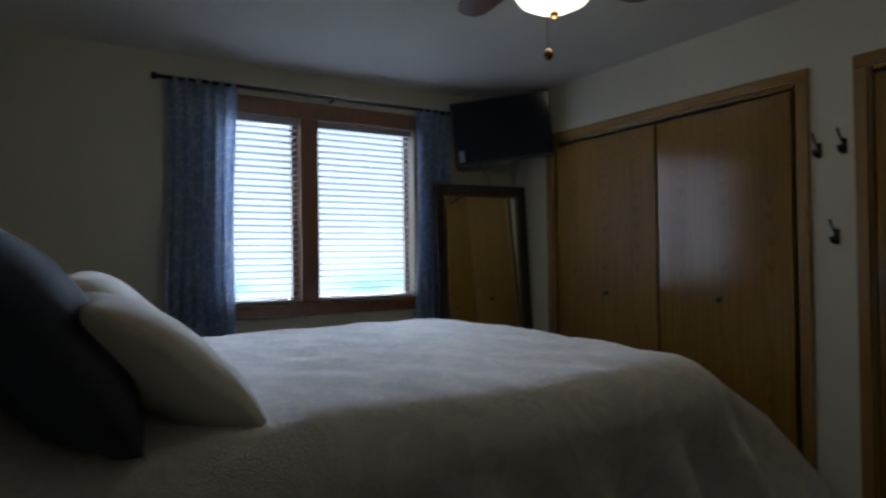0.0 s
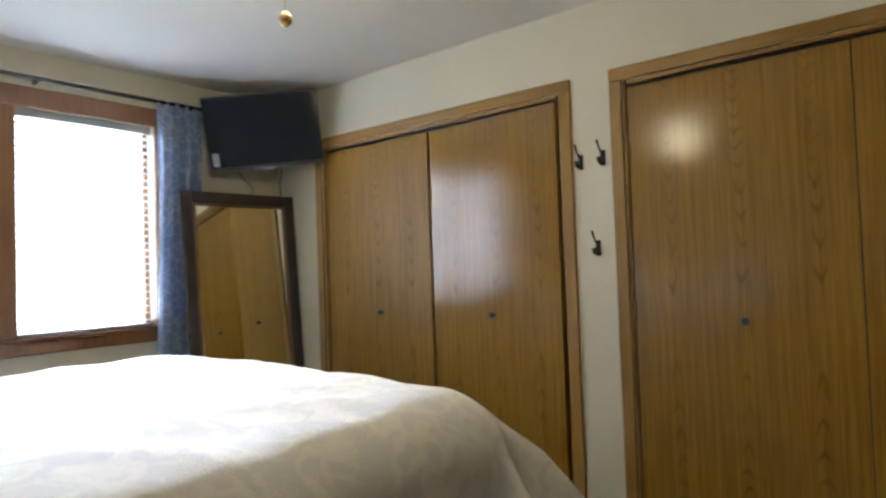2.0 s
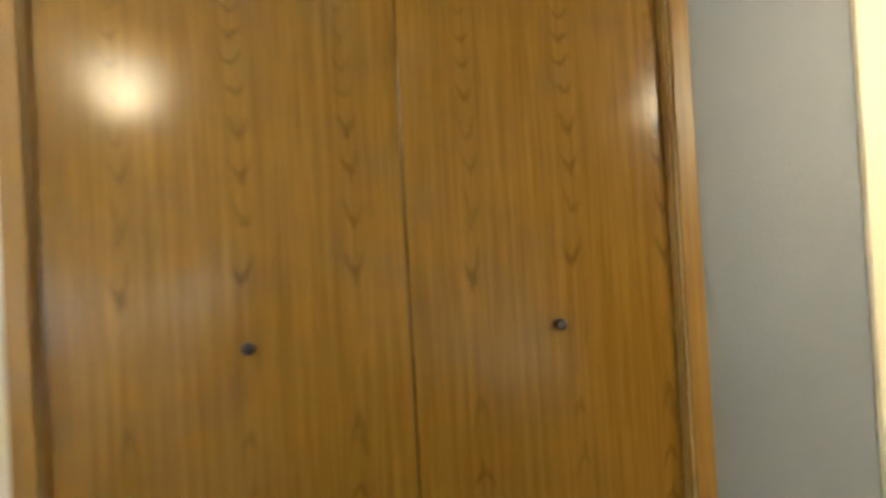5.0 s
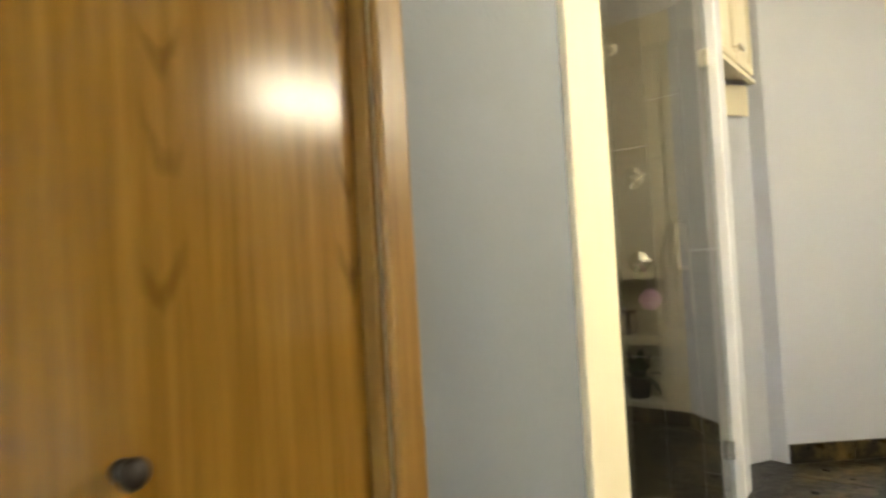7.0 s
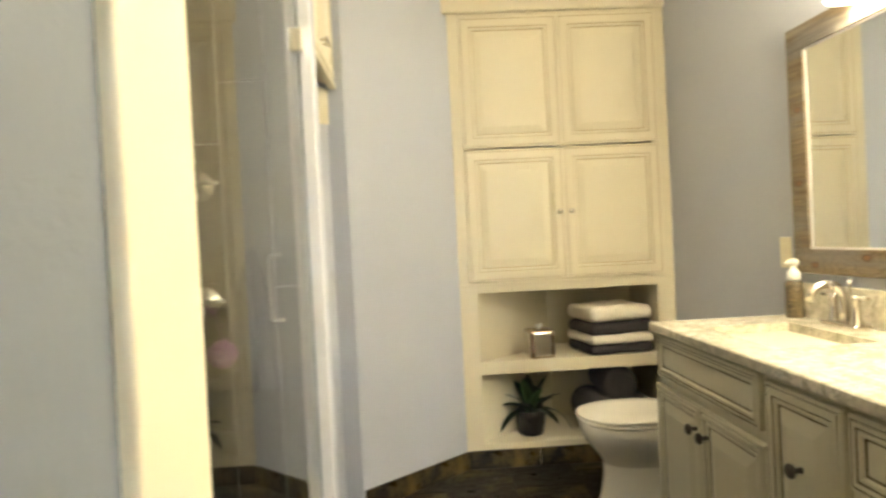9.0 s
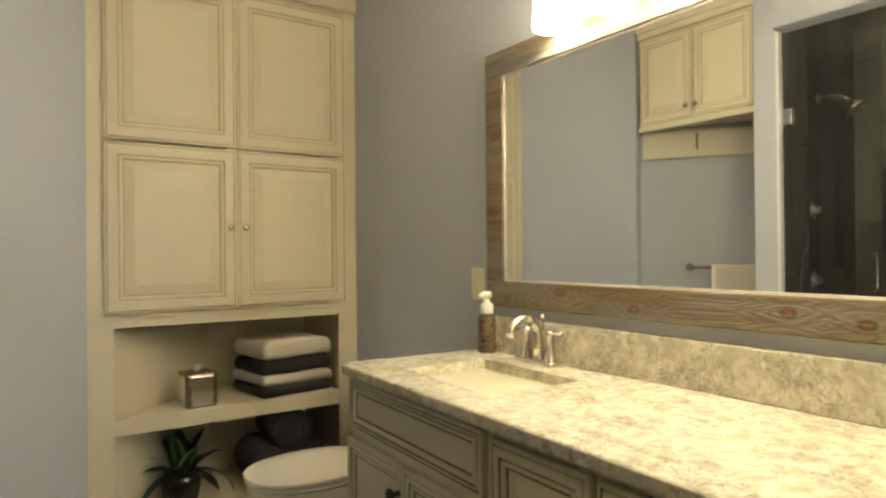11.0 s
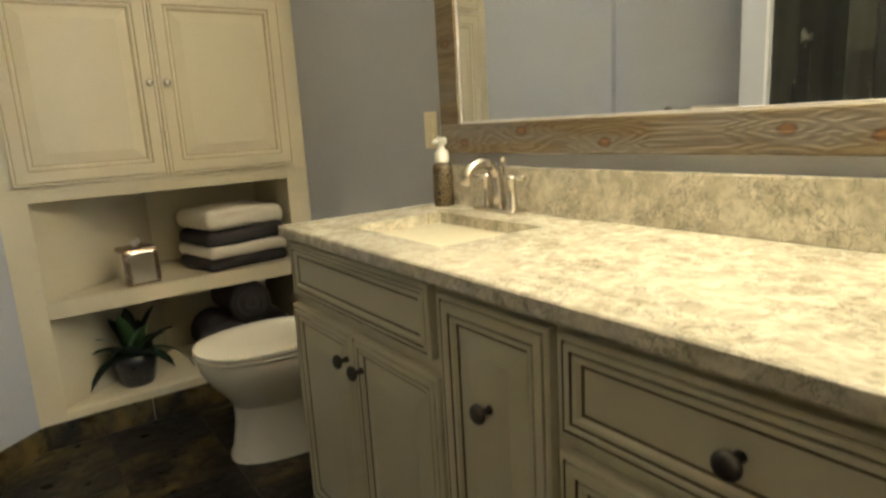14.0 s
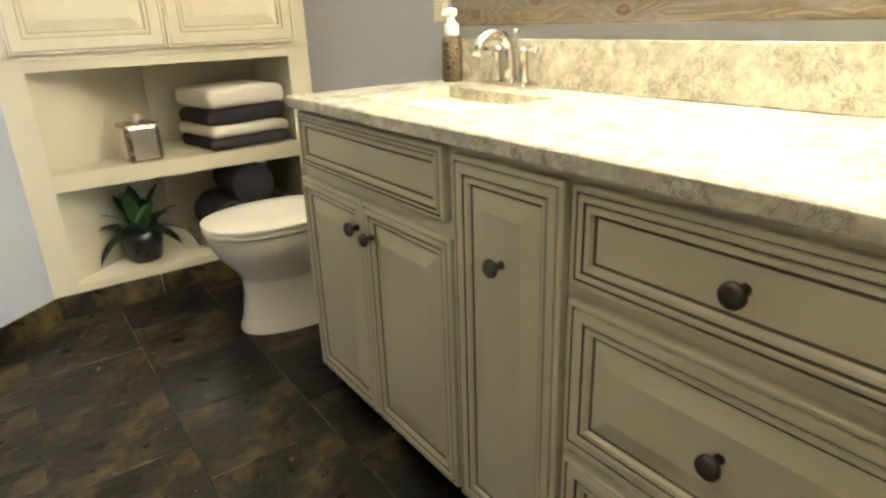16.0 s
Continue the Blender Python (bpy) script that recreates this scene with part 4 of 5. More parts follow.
# ---- vanity ----
VX0, VX1 = 1.435, 3.04
FY = -1.167
van = thing("vanity_cabinet", (0, 0, 0), "ivory glazed vanity cabinet with raised-panel doors and drawers", "vanity")
part("carcass", boxed(VX0, VX1, VY + 0.002, FY, 0.04, 0.848, bevel=0.002), VPAINT, van)
part("toe_kick", boxed(VX0, VX1 - 0.01, VY + 0.002, FY - 0.05, 0, 0.04), plain("toe_kick_dark", (0.05, 0.04, 0.03), 0.7), van)
part("end_panel", boxed(VX1, VX1 + 0.006, VY + 0.01, FY - 0.01, 0.04, 0.848, bevel=0.002), VPAINT, van)


def front(name, x0, x1, z0, z1, knob=None, stile=0.05, flat=False):
    """A door or drawer front; seen from the room it faces +y, so it is turned round."""
    d = part(name, raised_door(x1 - x0, z1 - z0, None, stile, flat), [VPAINT, GLAZE], van)
    d.matrix_basis = pose(x1, FY + 0.001, z0, 0, 0, 180)
    if knob:
        k = part("knob", knob_mesh(1.05), PEWTER, d, "dark pewter round knob")
        k.location = (x1 - knob[0], -0.021, knob[1] - z0)
    return d


front("false_drawer", 2.338, 3.020, 0.688, 0.838, None, 0.042, True)
front("door", 2.685, 3.036, 0.048, 0.656, (2.706, 0.585))
front("door", 2.320, 2.680, 0.048, 0.656, (2.632, 0.578))
front("narrow_door", 2.020, 2.306, 0.048, 0.830, (2.161, 0.653), 0.055)
front("drawer", 1.447, 2.002, 0.672, 0.831, (1.725, 0.757), 0.046, True)
front("drawer", 1.447, 2.002, 0.373, 0.645, (1.725, 0.514), 0.055)
front("drawer", 1.447, 2.002, 0.048, 0.346, (1.725, 0.205), 0.055)

# ---- stone worktop with undermount basin ----
nst = Nodes("quartz_stone", 0.12)
q1, q2, q3 = nst.noise(9, 6, 0.62, warp=1.2), nst.noise(30, 5, 0.6, warp=0.6), nst.noise(3.2, 4)
veins = nst.math("ABSOLUTE", nst.math("SUBTRACT", nst.noise((46, 46, 46), 4, 0.6, warp=0.7), 0.5))
vmask = nst.math("MULTIPLY", nst.ramp(veins, [(0.0, 1.0), (0.035, 0.0)]), nst.ramp(nst.noise(12, 3), [(0.40, 0.0), (0.55, 1.0)]))
stone = nst.mix(nst.ramp(q1, [(0.32, 0.0), (0.68, 1.0)]), (0.38, 0.345, 0.25), (0.56, 0.52, 0.41))
stone = nst.mix(nst.ramp(q2, [(0.40, 0.0), (0.66, 1.0)]), stone, (0.74, 0.69, 0.56))
stone = nst.mix(nst.math("MULTIPLY", vmask, 0.6), stone, (0.085, 0.08, 0.07))
nst.colour(stone)
nst.rough(nst.math("MULTIPLY_ADD", q2, 0.10, 0.10))
STONE = nst.m
SX0, SX1, SY0, SY1 = 2.44, 2.86, -1.55, -1.255
CT0, CT1, CF = 1.432, 3.048, -1.138
wt = thing("worktop", (0, 0, 0), "cream and brown veined stone vanity top", "countertop")
bm = bmesh.new()
for a in ((CT0, SX0, VY - 0.02, CF), (SX1, CT1, VY - 0.02, CF), (SX0, SX1, SY1, CF), (SX0, SX1, VY - 0.02, SY0)):
    box(bm, a[0], a[1], a[2], a[3], 0.850, 0.880)
bmesh.ops.remove_doubles(bm, verts=bm.verts[:], dist=1e-5)
part("slab", bm, STONE, wt)
part("front_edge", boxed(CT0, CT1, CF - 0.001, CF + 0.006, 0.8495, 0.8795, bevel=0.005, seg=3), STONE, wt)
part("end_edge", boxed(CT1 - 0.001, CT1 + 0.006, VY + 0.002, CF + 0.004, 0.8495, 0.8795, bevel=0.005, seg=3), STONE, wt)
bsp = part("backsplash", boxed(0, 1.62, 0.001, 0.024, 0.8805, 1.003, bevel=0.003), STONE, wt)
bsp.matrix_basis = pose(1.44, wall_y(1.44), 0, 0, 0, ASKEW)

basin = thing("basin", (0, 0, 0), "rectangular white undermount basin", "sink")
bm = bmesh.new()
rows = []
for z, ins, rr in ((0.849, -0.006, 0.03), (0.83, 0.0, 0.03), (0.77, 0.014, 0.04), (0.735, 0.04, 0.05), (0.725, 0.10, 0.06)):
    x0, x1, y0, y1 = SX0 + ins, SX1 - ins, SY0 + ins * 0.8, SY1 - ins * 0.8
    ring = []
    for cx, cy, a0 in ((x1 - rr, y1 - rr, 0), (x0 + rr, y1 - rr, 90), (x0 + rr, y0 + rr, 180), (x1 - rr, y0 + rr, 270)):
        for k in range(6):
            a = radians(a0 + 18 * k)
            ring.append(bm.verts.new((cx + rr * math.cos(a), cy + rr * math.sin(a), z)))
    rows.append(ring)
for a, c in zip(rows, rows[1:]):
    for i in range(len(a)):
        bm.faces.new((a[i], a[(i + 1) % len(a)], c[(i + 1) % len(a)], c[i])).smooth = True
bm.faces.new(rows[-1])
p = part("bowl", bm, PORCELAIN, basin)
s = p.modifiers.new("thick", "SOLIDIFY")
s.thickness, s.offset = 0.008, 0
part("drain", lathe(bmesh.new(), [(0.03, 0.7275), (0.03, 0.732), (0.02, 0.734), (0.004, 0.7335)], (2.65, -1.40, 0), seg=20), NICKEL, basin)

# ---- tap ----
fx, fy = 2.70, -1.638
tap = thing("tap", (fx, fy, 0.88), "brushed nickel two-handle basin tap with an arched spout", "faucet")
part("base_plate", boxed(-0.085, 0.085, -0.030, 0.030, 0, 0.016, bevel=0.010, seg=3), NICKEL, tap, smooth=40)
b = bmesh.new()
arc = [(0, 0, 0.012), (0, 0, 0.05), (0, 0.004, 0.09)] + [(0, 0.058 - 0.054 * math.cos(radians(a)), 0.098 + 0.042 * math.sin(radians(a))) for a in range(0, 171, 15)] + [(0, 0.115, 0.088)]
tube(b, arc, [0.020, 0.017, 0.0155] + [0.0145] * 12 + [0.0125], 14)
part("spout", b, NICKEL, tap)
part("lift_rod", lathe(bmesh.new(), [(0.003, 0.10), (0.003, 0.132), (0.007, 0.136), (0.0085, 0.144), (0.004, 0.152)], (0, -0.02, 0), seg=12), NICKEL, tap)
for sx in (-1, 1):
    h = part("handle_post", lathe(bmesh.new(), [(0.022, 0.012), (0.020, 0.02), (0.013, 0.045), (0.012, 0.085), (0.015, 0.092), (0.013, 0.104), (0.004, 0.108)], (sx * 0.052, 0, 0), seg=18), NICKEL, tap)
    part("lever", tube(bmesh.new(), [(sx * 0.052, 0, 0.098), (sx * 0.075, 0, 0.099), (sx * 0.105, 0.0, 0.099)], [0.0065, 0.0055, 0.007], 10), NICKEL, h)

# ---- soap bottle ----
sp = thing("soap_dispenser", (2.965, -1.64, 0.88), "patterned brown glass soap bottle with a white pump", "soap dispenser")
nso = Nodes("amber_pattern_glass", 0.15)
nso.colour(nso.mix(nso.ramp(nso.voronoi(120, "DISTANCE_TO_EDGE"), [(0.05, 0.0), (0.15, 1.0)]), (0.03, 0.022, 0.012), (0.16, 0.12, 0.06)))
nso.bump(nso.voronoi(120), 0.5, 0.004)
part("bottle", lathe(bmesh.new(), [(0.029, 0.0), (0.031, 0.004), (0.031, 0.118), (0.026, 0.130), (0.015, 0.136)], seg=28), nso.m, sp)
WHITE_PLASTIC = plain("white_plastic", (0.78, 0.76, 0.70), 0.3)
part("collar", lathe(bmesh.new(), [(0.021, 0.134), (0.022, 0.138), (0.022, 0.165), (0.012, 0.172), (0.008, 0.186)], seg=24), WHITE_PLASTIC, sp)
part("pump_head", lathe(bmesh.new(), [(0.007, 0.184), (0.017, 0.188), (0.018, 0.200), (0.016, 0.208), (0.006, 0.210)], seg=20), WHITE_PLASTIC, sp)
part("nozzle", tube(bmesh.new(), [(0, 0, 0.198), (0.0, 0.022, 0.198), (0.0, 0.036, 0.193)], [0.008, 0.007, 0.005]), WHITE_PLASTIC, sp)

ol = thing("outlet_plate", (3.075, wall_y(3.075), 1.11), "cream electrical outlet plate on the wall", "outlet")
part("plate", boxed(-0.036, 0.036, 0, 0.006, -0.058, 0.058, bevel=0.003), CREAM_TRIM, ol)
for z in (-0.022, 0.022):
    part("socket", boxed(-0.016, 0.016, 0.006, 0.009, z - 0.014, z + 0.014, bevel=0.004), CREAM_TRIM, ol)

# ---- wall mirror in a rustic wood frame ----
nrw = Nodes("rustic_pine", 0.6)
r1 = nrw.noise((1.6, 26, 26), 5, 0.6, warp=0.8)
knots = None
for kx, kz in ((0.915, 1.068), (0.511, 1.088), (0.36, 1.075), (0.24, 1.092), (1.19, 1.100), (1.43, 1.07), (1.50, 1.36), (1.49, 1.62), (0.70, 1.87)):
    spot = nrw.t.nodes.new("ShaderNodeVectorMath")
    spot.operation = "DISTANCE"
    nrw.t.links.new(nrw.scaled((0.7, 1.0, 1.2)), spot.inputs[0])
    spot.inputs[1].default_value = (kx * 0.7, 0.022, kz * 1.2)
    knots = spot.outputs["Value"] if knots is None else nrw.math("MINIMUM", knots, spot.outputs["Value"])
knots = nrw.math("ADD", knots, nrw.math("MULTIPLY", nrw.math("SUBTRACT", nrw.noise(45, 3), 0.5), 0.010))
near = nrw.ramp(knots, [(0.010, 1.0), (0.085, 0.0)])
flow = nrw.math("ADD", nrw.math("MULTIPLY", nrw.noise((1.1, 17, 17), 3, 0.5, warp=0.4), 1.0), nrw.math("MULTIPLY", near, 0.30))
ringw = nrw.math("SINE", nrw.math("MULTIPLY", flow, 62.0))
grain = nrw.mix(nrw.ramp(r1, [(0.36, 0.0), (0.64, 1.0)]), (0.12, 0.082, 0.036), (0.22, 0.17, 0.095))
grain = nrw.mix(nrw.math("MULTIPLY", nrw.ramp(ringw, [(0.45, 0.0), (1.0, 1.0)]), 0.5), grain, (0.08, 0.05, 0.022))
grain = nrw.mix(nrw.math("MULTIPLY", nrw.ramp(nrw.noise((2.2, 14, 14), 4), [(0.45, 0.0), (0.62, 1.0)]), 0.5), grain, (0.20, 0.20, 0.20))
grain = nrw.mix(nrw.ramp(knots, [(0.0105, 1.0), (0.0145, 0.0)]), grain, (0.06, 0.028, 0.010))
grain = nrw.mix(nrw.ramp(knots, [(0.007, 1.0), (0.0105, 0.0)]), grain, (0.19, 0.098, 0.036))
nrw.colour(grain)
nrw.bump(nrw.math("ADD", r1, nrw.math("MULTIPLY", ringw, 0.2)), 0.5, 0.006)
PINE = nrw.m
MX0, MX1, MZ0, MZ1, MF, MS = 0.0, 1.455, 1.125, 1.828, 0.086, 0.09
wm = thing("wall_mirror", (0, VY, 0), "large wall mirror in a grey-brown rustic pine frame", "mirror")
wm.matrix_basis = pose(1.455, wall_y(1.455) + 0.001, 0, 0, 0, ASKEW)
for n, a in (("frame_bottom", (MX0 - 0.0, MX1 + MS, 0, 0.022, MZ0 - MF, MZ0)), ("frame_top", (MX0, MX1 + MS, 0, 0.022, MZ1, MZ1 + MF)), ("frame_side", (MX1, MX1 + MS, 0, 0.0215, MZ0, MZ1))):
    part(n, boxed(*a, bevel=0.004), PINE, wm)
part("mirror_pane", boxed(MX0, MX1, 0.004, 0.010, MZ0, MZ1), MIRROR, wm)
b = bmesh.new()
for a in ((MX0, MX1, 0.011, 0.014, MZ0 - 0.001, MZ0 + 0.006), (MX0, MX1, 0.011, 0.014, MZ1 - 0.006, MZ1 + 0.001), (MX1 - 0.006, MX1 + 0.001, 0.011, 0.014, MZ0 + 0.006, MZ1 - 0.006)):
    box(b, *a, bevel=0.001)
part("bright_edge", b, plain("pale_bead", (0.60, 0.58, 0.56), 0.3), wm, "thin pale inner edge")

# ---- light bar over the mirror ----
lb = thing("vanity_light", (0, VY, 0), "lit bar of six frosted glass shades above the mirror", "wall light")
part("back_plate", boxed(1.55, 2.68, 0, 0.03, 2.02, 2.12, bevel=0.006), NICKEL, lb)
nsh = Nodes("lit_frosted_shade", 0.4)
nsh.colour((0.9, 0.88, 0.8))
nsh.b.inputs["Emission Color"].default_value = (1.0, 0.86, 0.62, 1)
nsh.b.inputs["Emission Strength"].default_value = 16.0
for vx in (1.64, 1.83, 2.02, 2.21, 2.40, 2.59):
    part("socket_arm", tube(bmesh.new(), [(vx, 0.03, 2.09), (vx, 0.06, 2.105), (vx, 0.085, 2.08)], 0.01), NICKEL, lb)
    sh = part("glass_shade", lathe(bmesh.new(), [(0.026, 2.075), (0.046, 2.065), (0.066, 1.99), (0.072, 1.885), (0.068, 1.885), (0.062, 1.99), (0.038, 2.06), (0.022, 2.07)], (vx, 0.085, 0), seg=24), nsh.m, lb, "glowing frosted glass shade")
    sh.visible_shadow = False

# ---- shower ----
npk = Nodes("wood_look_tile", 0.4)
rnd = npk.random()
g1 = npk.noise((26, 26, 1.4), 5, 0.62)
npk.colour(npk.mix(npk.ramp(rnd, [(0.30, 0.0), (0.9, 0.9)]), npk.mix(g1, (0.004, 0.0035, 0.0025), (0.022, 0.018, 0.012)), npk.mix(g1, (0.03, 0.028, 0.018), (0.15, 0.14, 0.095))))
npk.rough(npk.math("MULTIPLY_ADD", g1, 0.25, 0.3))
npk.bump(g1, 0.2, 0.003)
PLANK = npk.m
SH_Y = 0.93
sw = setting("wall_shower", boxed(1.48, 2.80, SH_Y + 0.012, SH_Y + 0.1, 0, HB), GROUT, "shower back wall of dark wood-look tiles", "wall")
sw2 = setting("wall_shower_side", boxed(1.48, 1.588, 0.12, SH_Y + 0.1, 0, HB), GROUT, "shower side wall of dark wood-look tiles", "wall")

nsf = Nodes("pebbles", 0.5)
cell = nsf.voronoi(22, "F1", 1)
edge = nsf.voronoi(22, "DISTANCE_TO_EDGE")
hue = nsf.t.nodes.new("ShaderNodeSeparateColor")
nsf.t.links.new(cell, hue.inputs[0])
peb = nsf.ramp(hue.outputs[0], [(0.0, (0.05, 0.045, 0.035)), (0.4, (0.30, 0.27, 0.18)), (0.7, (0.5, 0.46, 0.33)), (1.0, (0.12, 0.11, 0.09))])
nsf.colour(nsf.mix(nsf.ramp(edge, [(0.04, 1.0), (0.10, 0.0)]), peb, (0.06, 0.055, 0.045)))
nsf.bump(nsf.ramp(edge, [(0.0, 0.0), (0.3, 1.0)]), 0.8, 0.012)
setting("floor_shower", boxed(1.60, 2.80, 0.11, SH_Y + 0.02, -0.05, 0.004), nsf.m, "pebble mosaic shower floor", "floor")
setting("shower_kerb", boxed(1.60, 2.80, 0.01, 0.11, 0.0, 0.03, bevel=0.004), SLATE, "low slate kerb under the shower glass", "kerb")

setting("trim_shower_end", boxed(2.784, 2.7985, 0.014, 0.052, 0.0305, 2.29, bevel=0.003), WHITE_TRIM, "pale painted edge strip beside the shower glass", "trim")
gl = thing("shower_screen", (0, 0.06, 0), "clear glass shower screen with hinged door", "shower screen")
for x0, x1 in ((1.612, 2.79),):
    p = part("pane", boxed(x0, x1, -0.005, 0.005, 0.034, 2.28, bevel=0.001, seg=1), GLASS, gl)
    p.visible_shadow = False
for z in (1.87, 0.30):
    part("hinge", boxed(2.735, 2.795, -0.026, 0.012, z - 0.038, z + 0.038, bevel=0.004), CHROME, gl, "square chrome glass hinge")
b = bmesh.new()
tube(b, [(2.405, 0.006, 1.035), (2.405, 0.036, 1.035), (2.405, 0.042, 1.042), (2.405, 0.042, 1.198), (2.405, 0.036, 1.205), (2.405, 0.006, 1.205)], 0.005, 10)
part("pull_handle", b, NICKEL, gl, "slim nickel pull handle")

shw = thing("overhead_shower", (2.795, 0.46, 2.02), "brushed nickel shower head on a curved arm", "shower head")
part("flange", lathe(bmesh.new(), [(0.03, 0.0), (0.028, -0.008), (0.012, -0.014)], axis="X", seg=18), NICKEL, shw)
part("arm", tube(bmesh.new(), [(0, 0, 0), (-0.06, 0, 0.01), (-0.12, 0, -0.005), (-0.16, 0, -0.04)], 0.009), NICKEL, shw)
b = lathe(bmesh.new(), [(0.012, 0.03), (0.02, 0.01), (0.05, -0.015), (0.052, -0.03), (0.04, -0.034)], seg=24)
bmesh.ops.transform(b, matrix=Matrix.Translation((-0.17, 0, -0.06)) @ Matrix.Rotation(radians(35), 4, "Y"), verts=b.verts[:])
part("rose", b, NICKEL, shw)
for z in (1.43, 1.06):
    vv = thing("shower_valve", (2.795, 0.40, z), "brushed nickel lever valve on the shower wall", "valve", "shower valves")
    part("escutcheon", lathe(bmesh.new(), [(0.05, 0.0), (0.048, -0.006), (0.02, -0.012), (0.018, -0.04)], axis="X", seg=24), NICKEL, vv)
    part("lever", tube(bmesh.new(), [(-0.035, 0, 0), (-0.05, -0.03, 0.004), (-0.055, -0.08, 0.006)], [0.012, 0.008, 0.007]), NICKEL, vv)

# bath sponge and bottles in the shower
nlo = plain("purple_mesh", (0.13, 0.02, 0.15), 0.7, 0, 200, 0.4, 1.0)
lf = thing("bath_sponge", (2.74, 0.34, 0.90), "purple mesh bath sponge hanging from the valve", "sponge")
b = bmesh.new()
bmesh.ops.create_icosphere(b, subdivisions=4, radius=0.065)
for v in b.verts:
    d = v.co.normalized()
    v.co = d * (0.042 + 0.012 * noise.noise(d * 7) + 0.010 * noise.noise(d * 17))
part("mesh_ball", b, nlo, lf, smooth=180)
part("cord", tube(bmesh.new(), [(0, 0, 0.05), (0.01, 0.02, 0.12), (0.01, 0.05, 0.165)], 0.002, 6), nlo, lf)

wc = thing("washcloth", (2.775, 0.24, 1.22), "dark washcloth hanging from a small hook in the shower", "washcloth")
part("hook", tube(bmesh.new(), [(0.022, 0, 0.0), (-0.01, 0, -0.005), (-0.018, 0, 0.012)], 0.004, 8), NICKEL, wc)
b = bmesh.new()
g = []
for i in range(13):
    row = []
    for j in range(15):
        u, f = i / 12 - 0.5, j / 14
        wdt = 0.03 + 0.09 * min(1, f * 3)
        row.append(b.verts.new((-0.006 + 0.010 * math.sin(u * 16 + f * 2) * min(1, f * 3), u * wdt, -0.005 - 0.44 * f + 0.02 * u * u)))
    g.append(row)
for i in range(12):
    for j in range(14):
        b.faces.new((g[i][j], g[i + 1][j], g[i + 1][j + 1], g[i][j + 1])).smooth = True
p = part("cloth", b, TERRY_D, wc)
s = p.modifiers.new("thick", "SOLIDIFY")
s.thickness = 0.006

# ---- towel alcove: wall cupboard, hook rail, towel bar ----
OBLIQUE = -32.1  # turn of the alcove wall, in degrees
uc = thing("wall_cupboard", (2.915, 0.045, 1.95), "ivory two-door wall cupboard fitted above the towel alcove", "cupboard")
UCW = 0.70
b = bmesh.new()
out = [(0, 0.022), (UCW, 0.022), (UCW, 0.03), (0.0, 0.44)]
lo = [b.verts.new((x, y, 0)) for x, y in out]
hi = [b.verts.new((x, y, 0.60)) for x, y in out]
b.faces.new(lo)
b.faces.new(hi)
for k in range(4):
    b.faces.new((lo[k], lo[(k + 1) % 4], hi[(k + 1) % 4], hi[k]))
part("body", b, PAINTED, uc)
part("bottom_moulding", boxed(0, UCW, -0.002, 0.03, -0.022, 0.0, bevel=0.003), PAINTED, uc)
b = boxed(-0.004, UCW, -0.03, 0.03, 0.56, 0.60, bevel=0.012)
box(b, -0.002, UCW, -0.012, 0.03, 0.525, 0.562, bevel=0.006)
part("cornice", b, PAINTED, uc)
for x in (0.012, UCW / 2 + 0.003):
    d = part("door", raised_door(UCW / 2 - 0.015, 0.495, None, 0.055), [PAINTED, SOFTGLAZE], uc)
    d.location = (x, 0.021, 0.02)
    k = part("knob", knob_mesh(0.85), NICKEL, d, "small brushed nickel knob")
    k.location = (UCW / 2 - 0.04 if x < 0.1 else 0.025, -0.021, 0.06)
hr = thing("hook_rail", (2.925, 0.532, 1.77), "ivory board with metal robe hooks", "hook rail", rz=OBLIQUE)
part("board", boxed(0, 0.82, -0.02, 0, 0, 0.16, bevel=0.003), PAINTED, hr)
for x in (0.20, 0.52):
    b = tube(bmesh.new(), [(x, -0.02, 0.06), (x, -0.045, 0.045), (x, -0.065, 0.06), (x, -0.07, 0.085)], 0.006)
    tube(b, [(x, -0.02, 0.08), (x, -0.05, 0.11), (x, -0.06, 0.13)], 0.006)
    part("hook", b, NICKEL, hr)
tbar = thing("towel_bar", (2.955, 0.515, 1.125), "brushed nickel towel bar on the alcove wall", "towel bar", rz=OBLIQUE)
part("bar", tube(bmesh.new(), [(0.0, -0.07, 0), (0.53, -0.07, 0)], 0.009, 12), NICKEL, tbar)
for x in (0.0, 0.53):
    part("post", lathe(bmesh.new(), [(0.024, 0.0), (0.022, -0.01), (0.011, -0.016), (0.011, -0.07), (0.015, -0.078), (0.012, -0.086)], (x, 0, 0), "Y", 16), NICKEL, tbar)
ht = thing("hand_towel", (3.126, 0.325, 1.14), "cream hand towel hanging over the bar", "towel", rz=OBLIQUE)
b = bmesh.new()
g = []
for i in range(15):
    row = []
    for j in range(26):
        u, s = i / 14, j / 25 * 0.80 - 0.40
        x = -0.17 + 0.34 * u
        if abs(s) < 0.022:
            a = s / 0.022 * math.pi / 2
            y, z = 0.014 * math.sin(a), 0.0 + 0.012 * math.cos(a) - 0.012
        else:
            y, z = math.copysign(0.014, s), -(abs(s) - 0.022) - 0.012
        y += 0.006 * math.sin(u * 13 + s * 4) * min(1, abs(s) * 5)
        row.append(b.verts.new((x, y, z + 0.008)))
    g.append(row)
for i in range(14):
    for j in range(25):
        b.faces.new((g[i][j], g[i + 1][j], g[i + 1][j + 1], g[i][j + 1])).smooth = True
p = part("cloth", b, TERRY_W, ht)
s = p.modifiers.new("thick", "SOLIDIFY")
s.thickness = 0.005

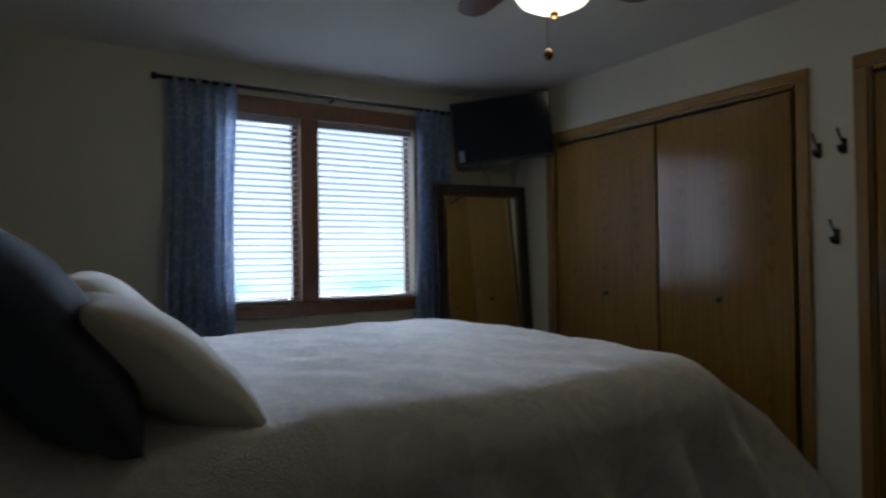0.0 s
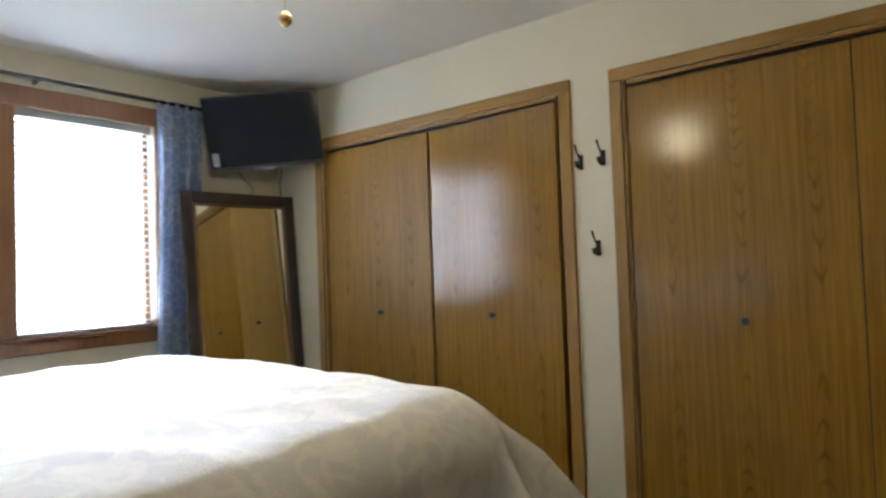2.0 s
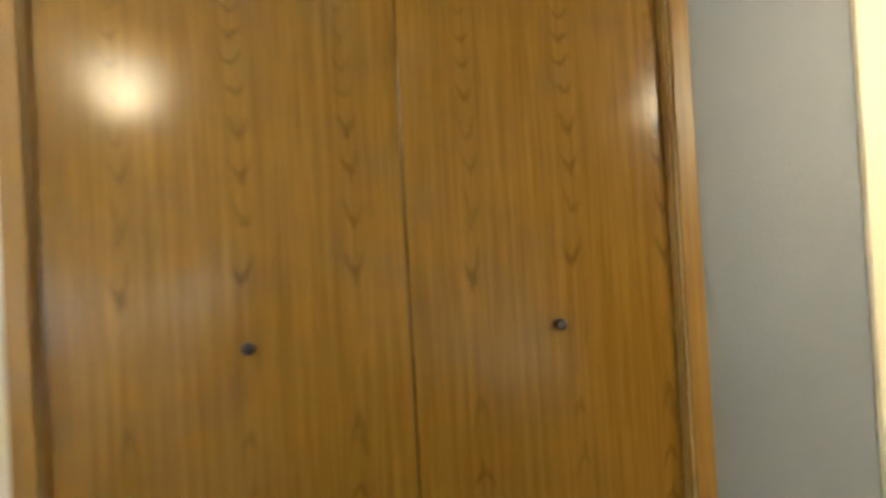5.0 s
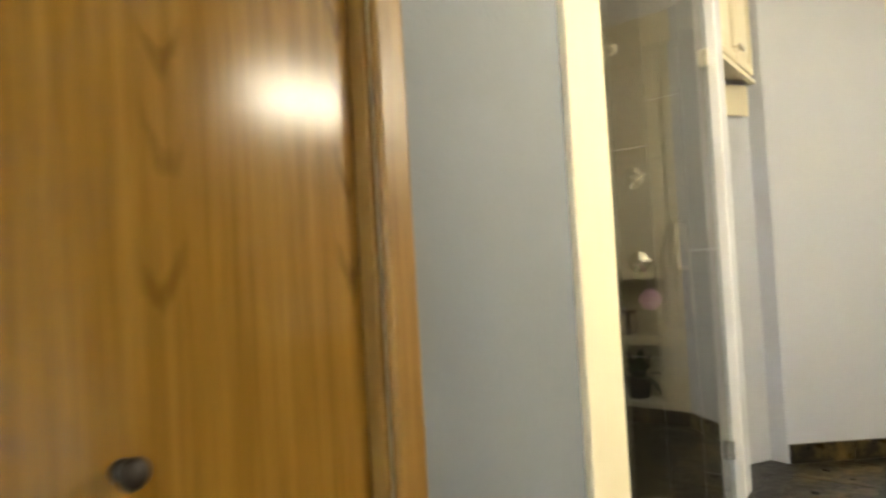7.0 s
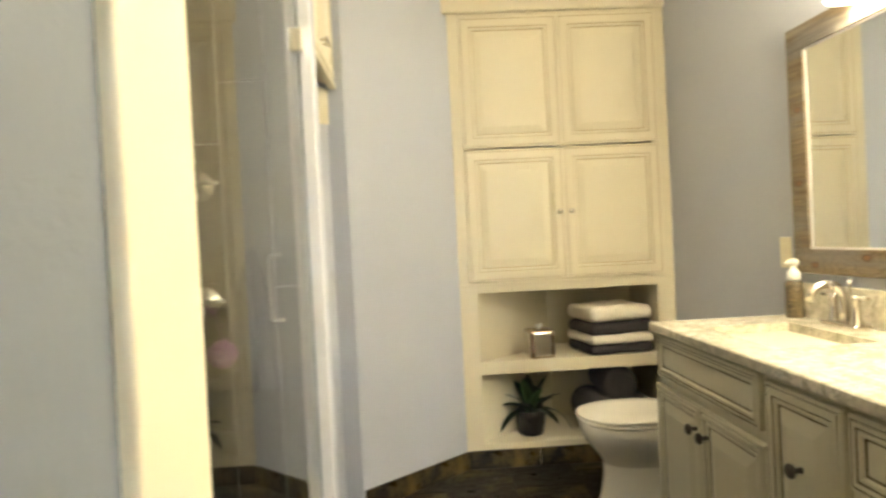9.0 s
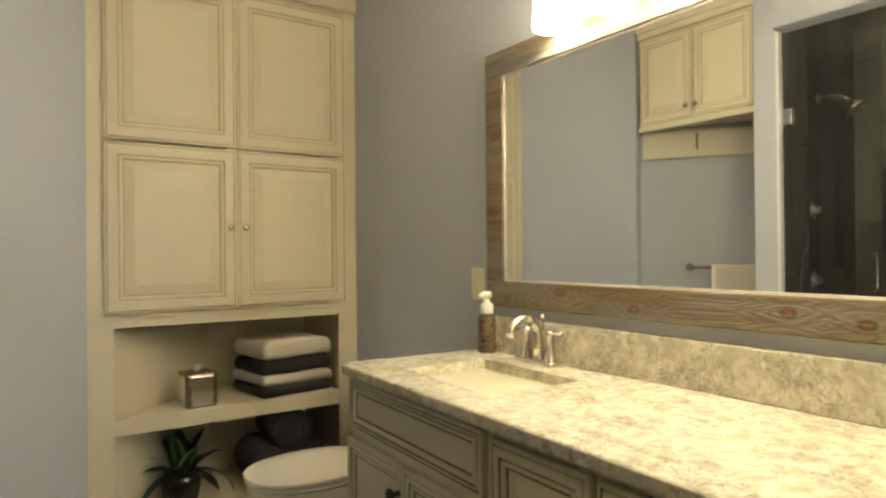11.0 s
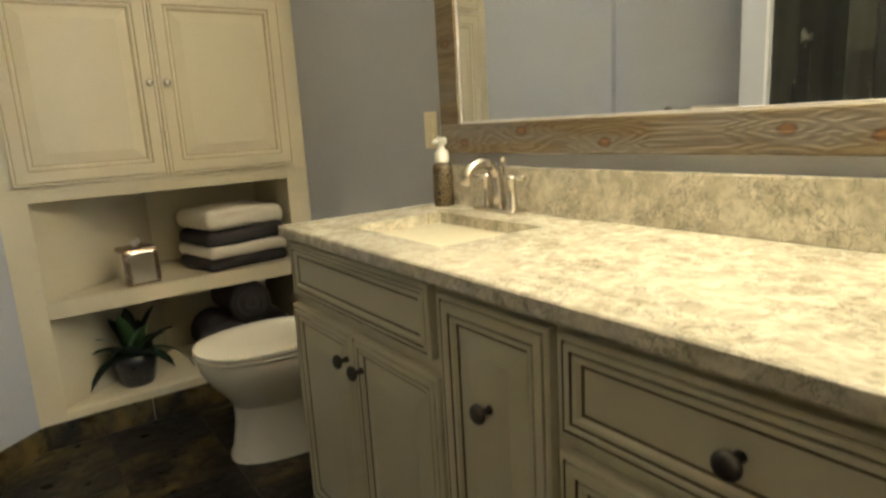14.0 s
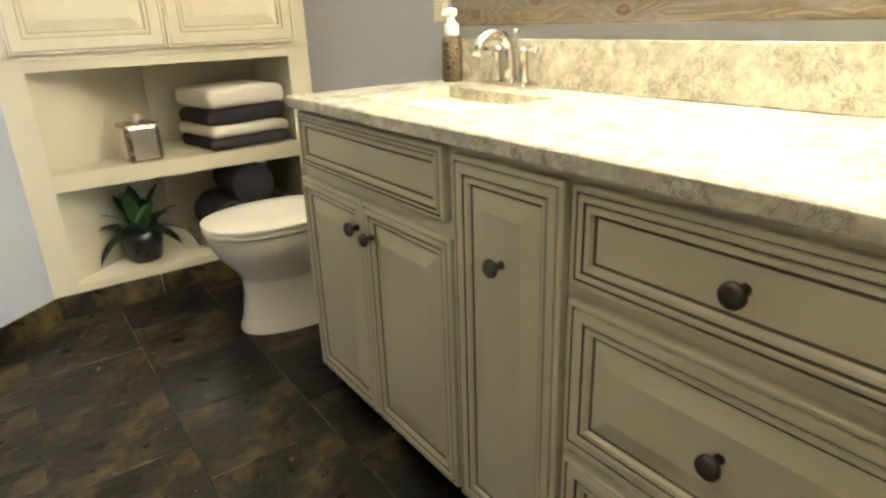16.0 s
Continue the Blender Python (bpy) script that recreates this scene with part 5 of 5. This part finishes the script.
# ---- tiles of floor and shower, last ----
TS = 0.335
shared = {}
for i in range(-1, 12):
    for j in range(-3, 6):
        x0 = EX + 0.10 + i * TS + (0.5 * TS if j % 2 else 0)
        y0 = VY + 0.004 + j * TS + 1.0 - TS * 3
        x1, y1 = x0 + TS - 0.003, y0 + TS - 0.003
        x0, x1, y0, y1 = max(x0, EX + 0.065), min(x1, 4.15), max(y0, VY + 0.004), min(y1, 0.54)
        if x1 - x0 < 0.03 or y1 - y0 < 0.03 or (y1 > 0 and x0 < 2.85):
            if not (y0 < -0.03 and y1 - y0 > 0.03 and x1 - x0 > 0.03):
                continue
            y1 = min(y1, 0.005)
        key = (round(x1 - x0, 3), round(y1 - y0, 3), (i * 7 + j * 3) % 5)
        if key not in shared:
            b = boxed(0, key[0], 0, key[1], -0.012, 0.0, bevel=0.0015, seg=1)
            shared[key] = part("tile", b, SLATE, bath_floor)
            t = shared[key]
        else:
            t = new("tile", shared[key].data)
            t.parent = bath_floor
        t.location = (x0, y0, 0.0008 * ((i * 5 + j * 11) % 4))

rng = random.Random(11)


def planks(parent, run, place):
    """Upright staggered planks along a wall of that length."""
    w, hgt = 0.148, 0.92
    k = 0
    while k * (w + 0.003) < run - 0.02:
        a = k * (w + 0.003)
        c = min(a + w, run)
        z = -rng.uniform(0, hgt)
        while z < HB:
            z0, z1 = max(0.006, z), min(z + hgt, HB - 0.002)
            if z1 - z0 > 0.03:
                key = ("p", round(c - a, 3), round(z1 - z0, 3))
                if key not in shared:
                    shared[key] = boxed_mesh = part("tile", boxed(0, c - a, -0.010, 0, 0, z1 - z0, bevel=0.0015, seg=1), PLANK, parent)
                    t = boxed_mesh
                else:
                    t = new("tile", shared[key].data)
                    t.parent = parent
                t.matrix_basis = place(a, z0)
            z += hgt + 0.003
        k += 1


planks(sw, 1.19, lambda a, z: pose(1.60 + a, SH_Y + 0.0115, z))
planks(sw, SH_Y - 0.075, lambda a, z: pose(2.799, SH_Y - a, z, 0, 0, -90))
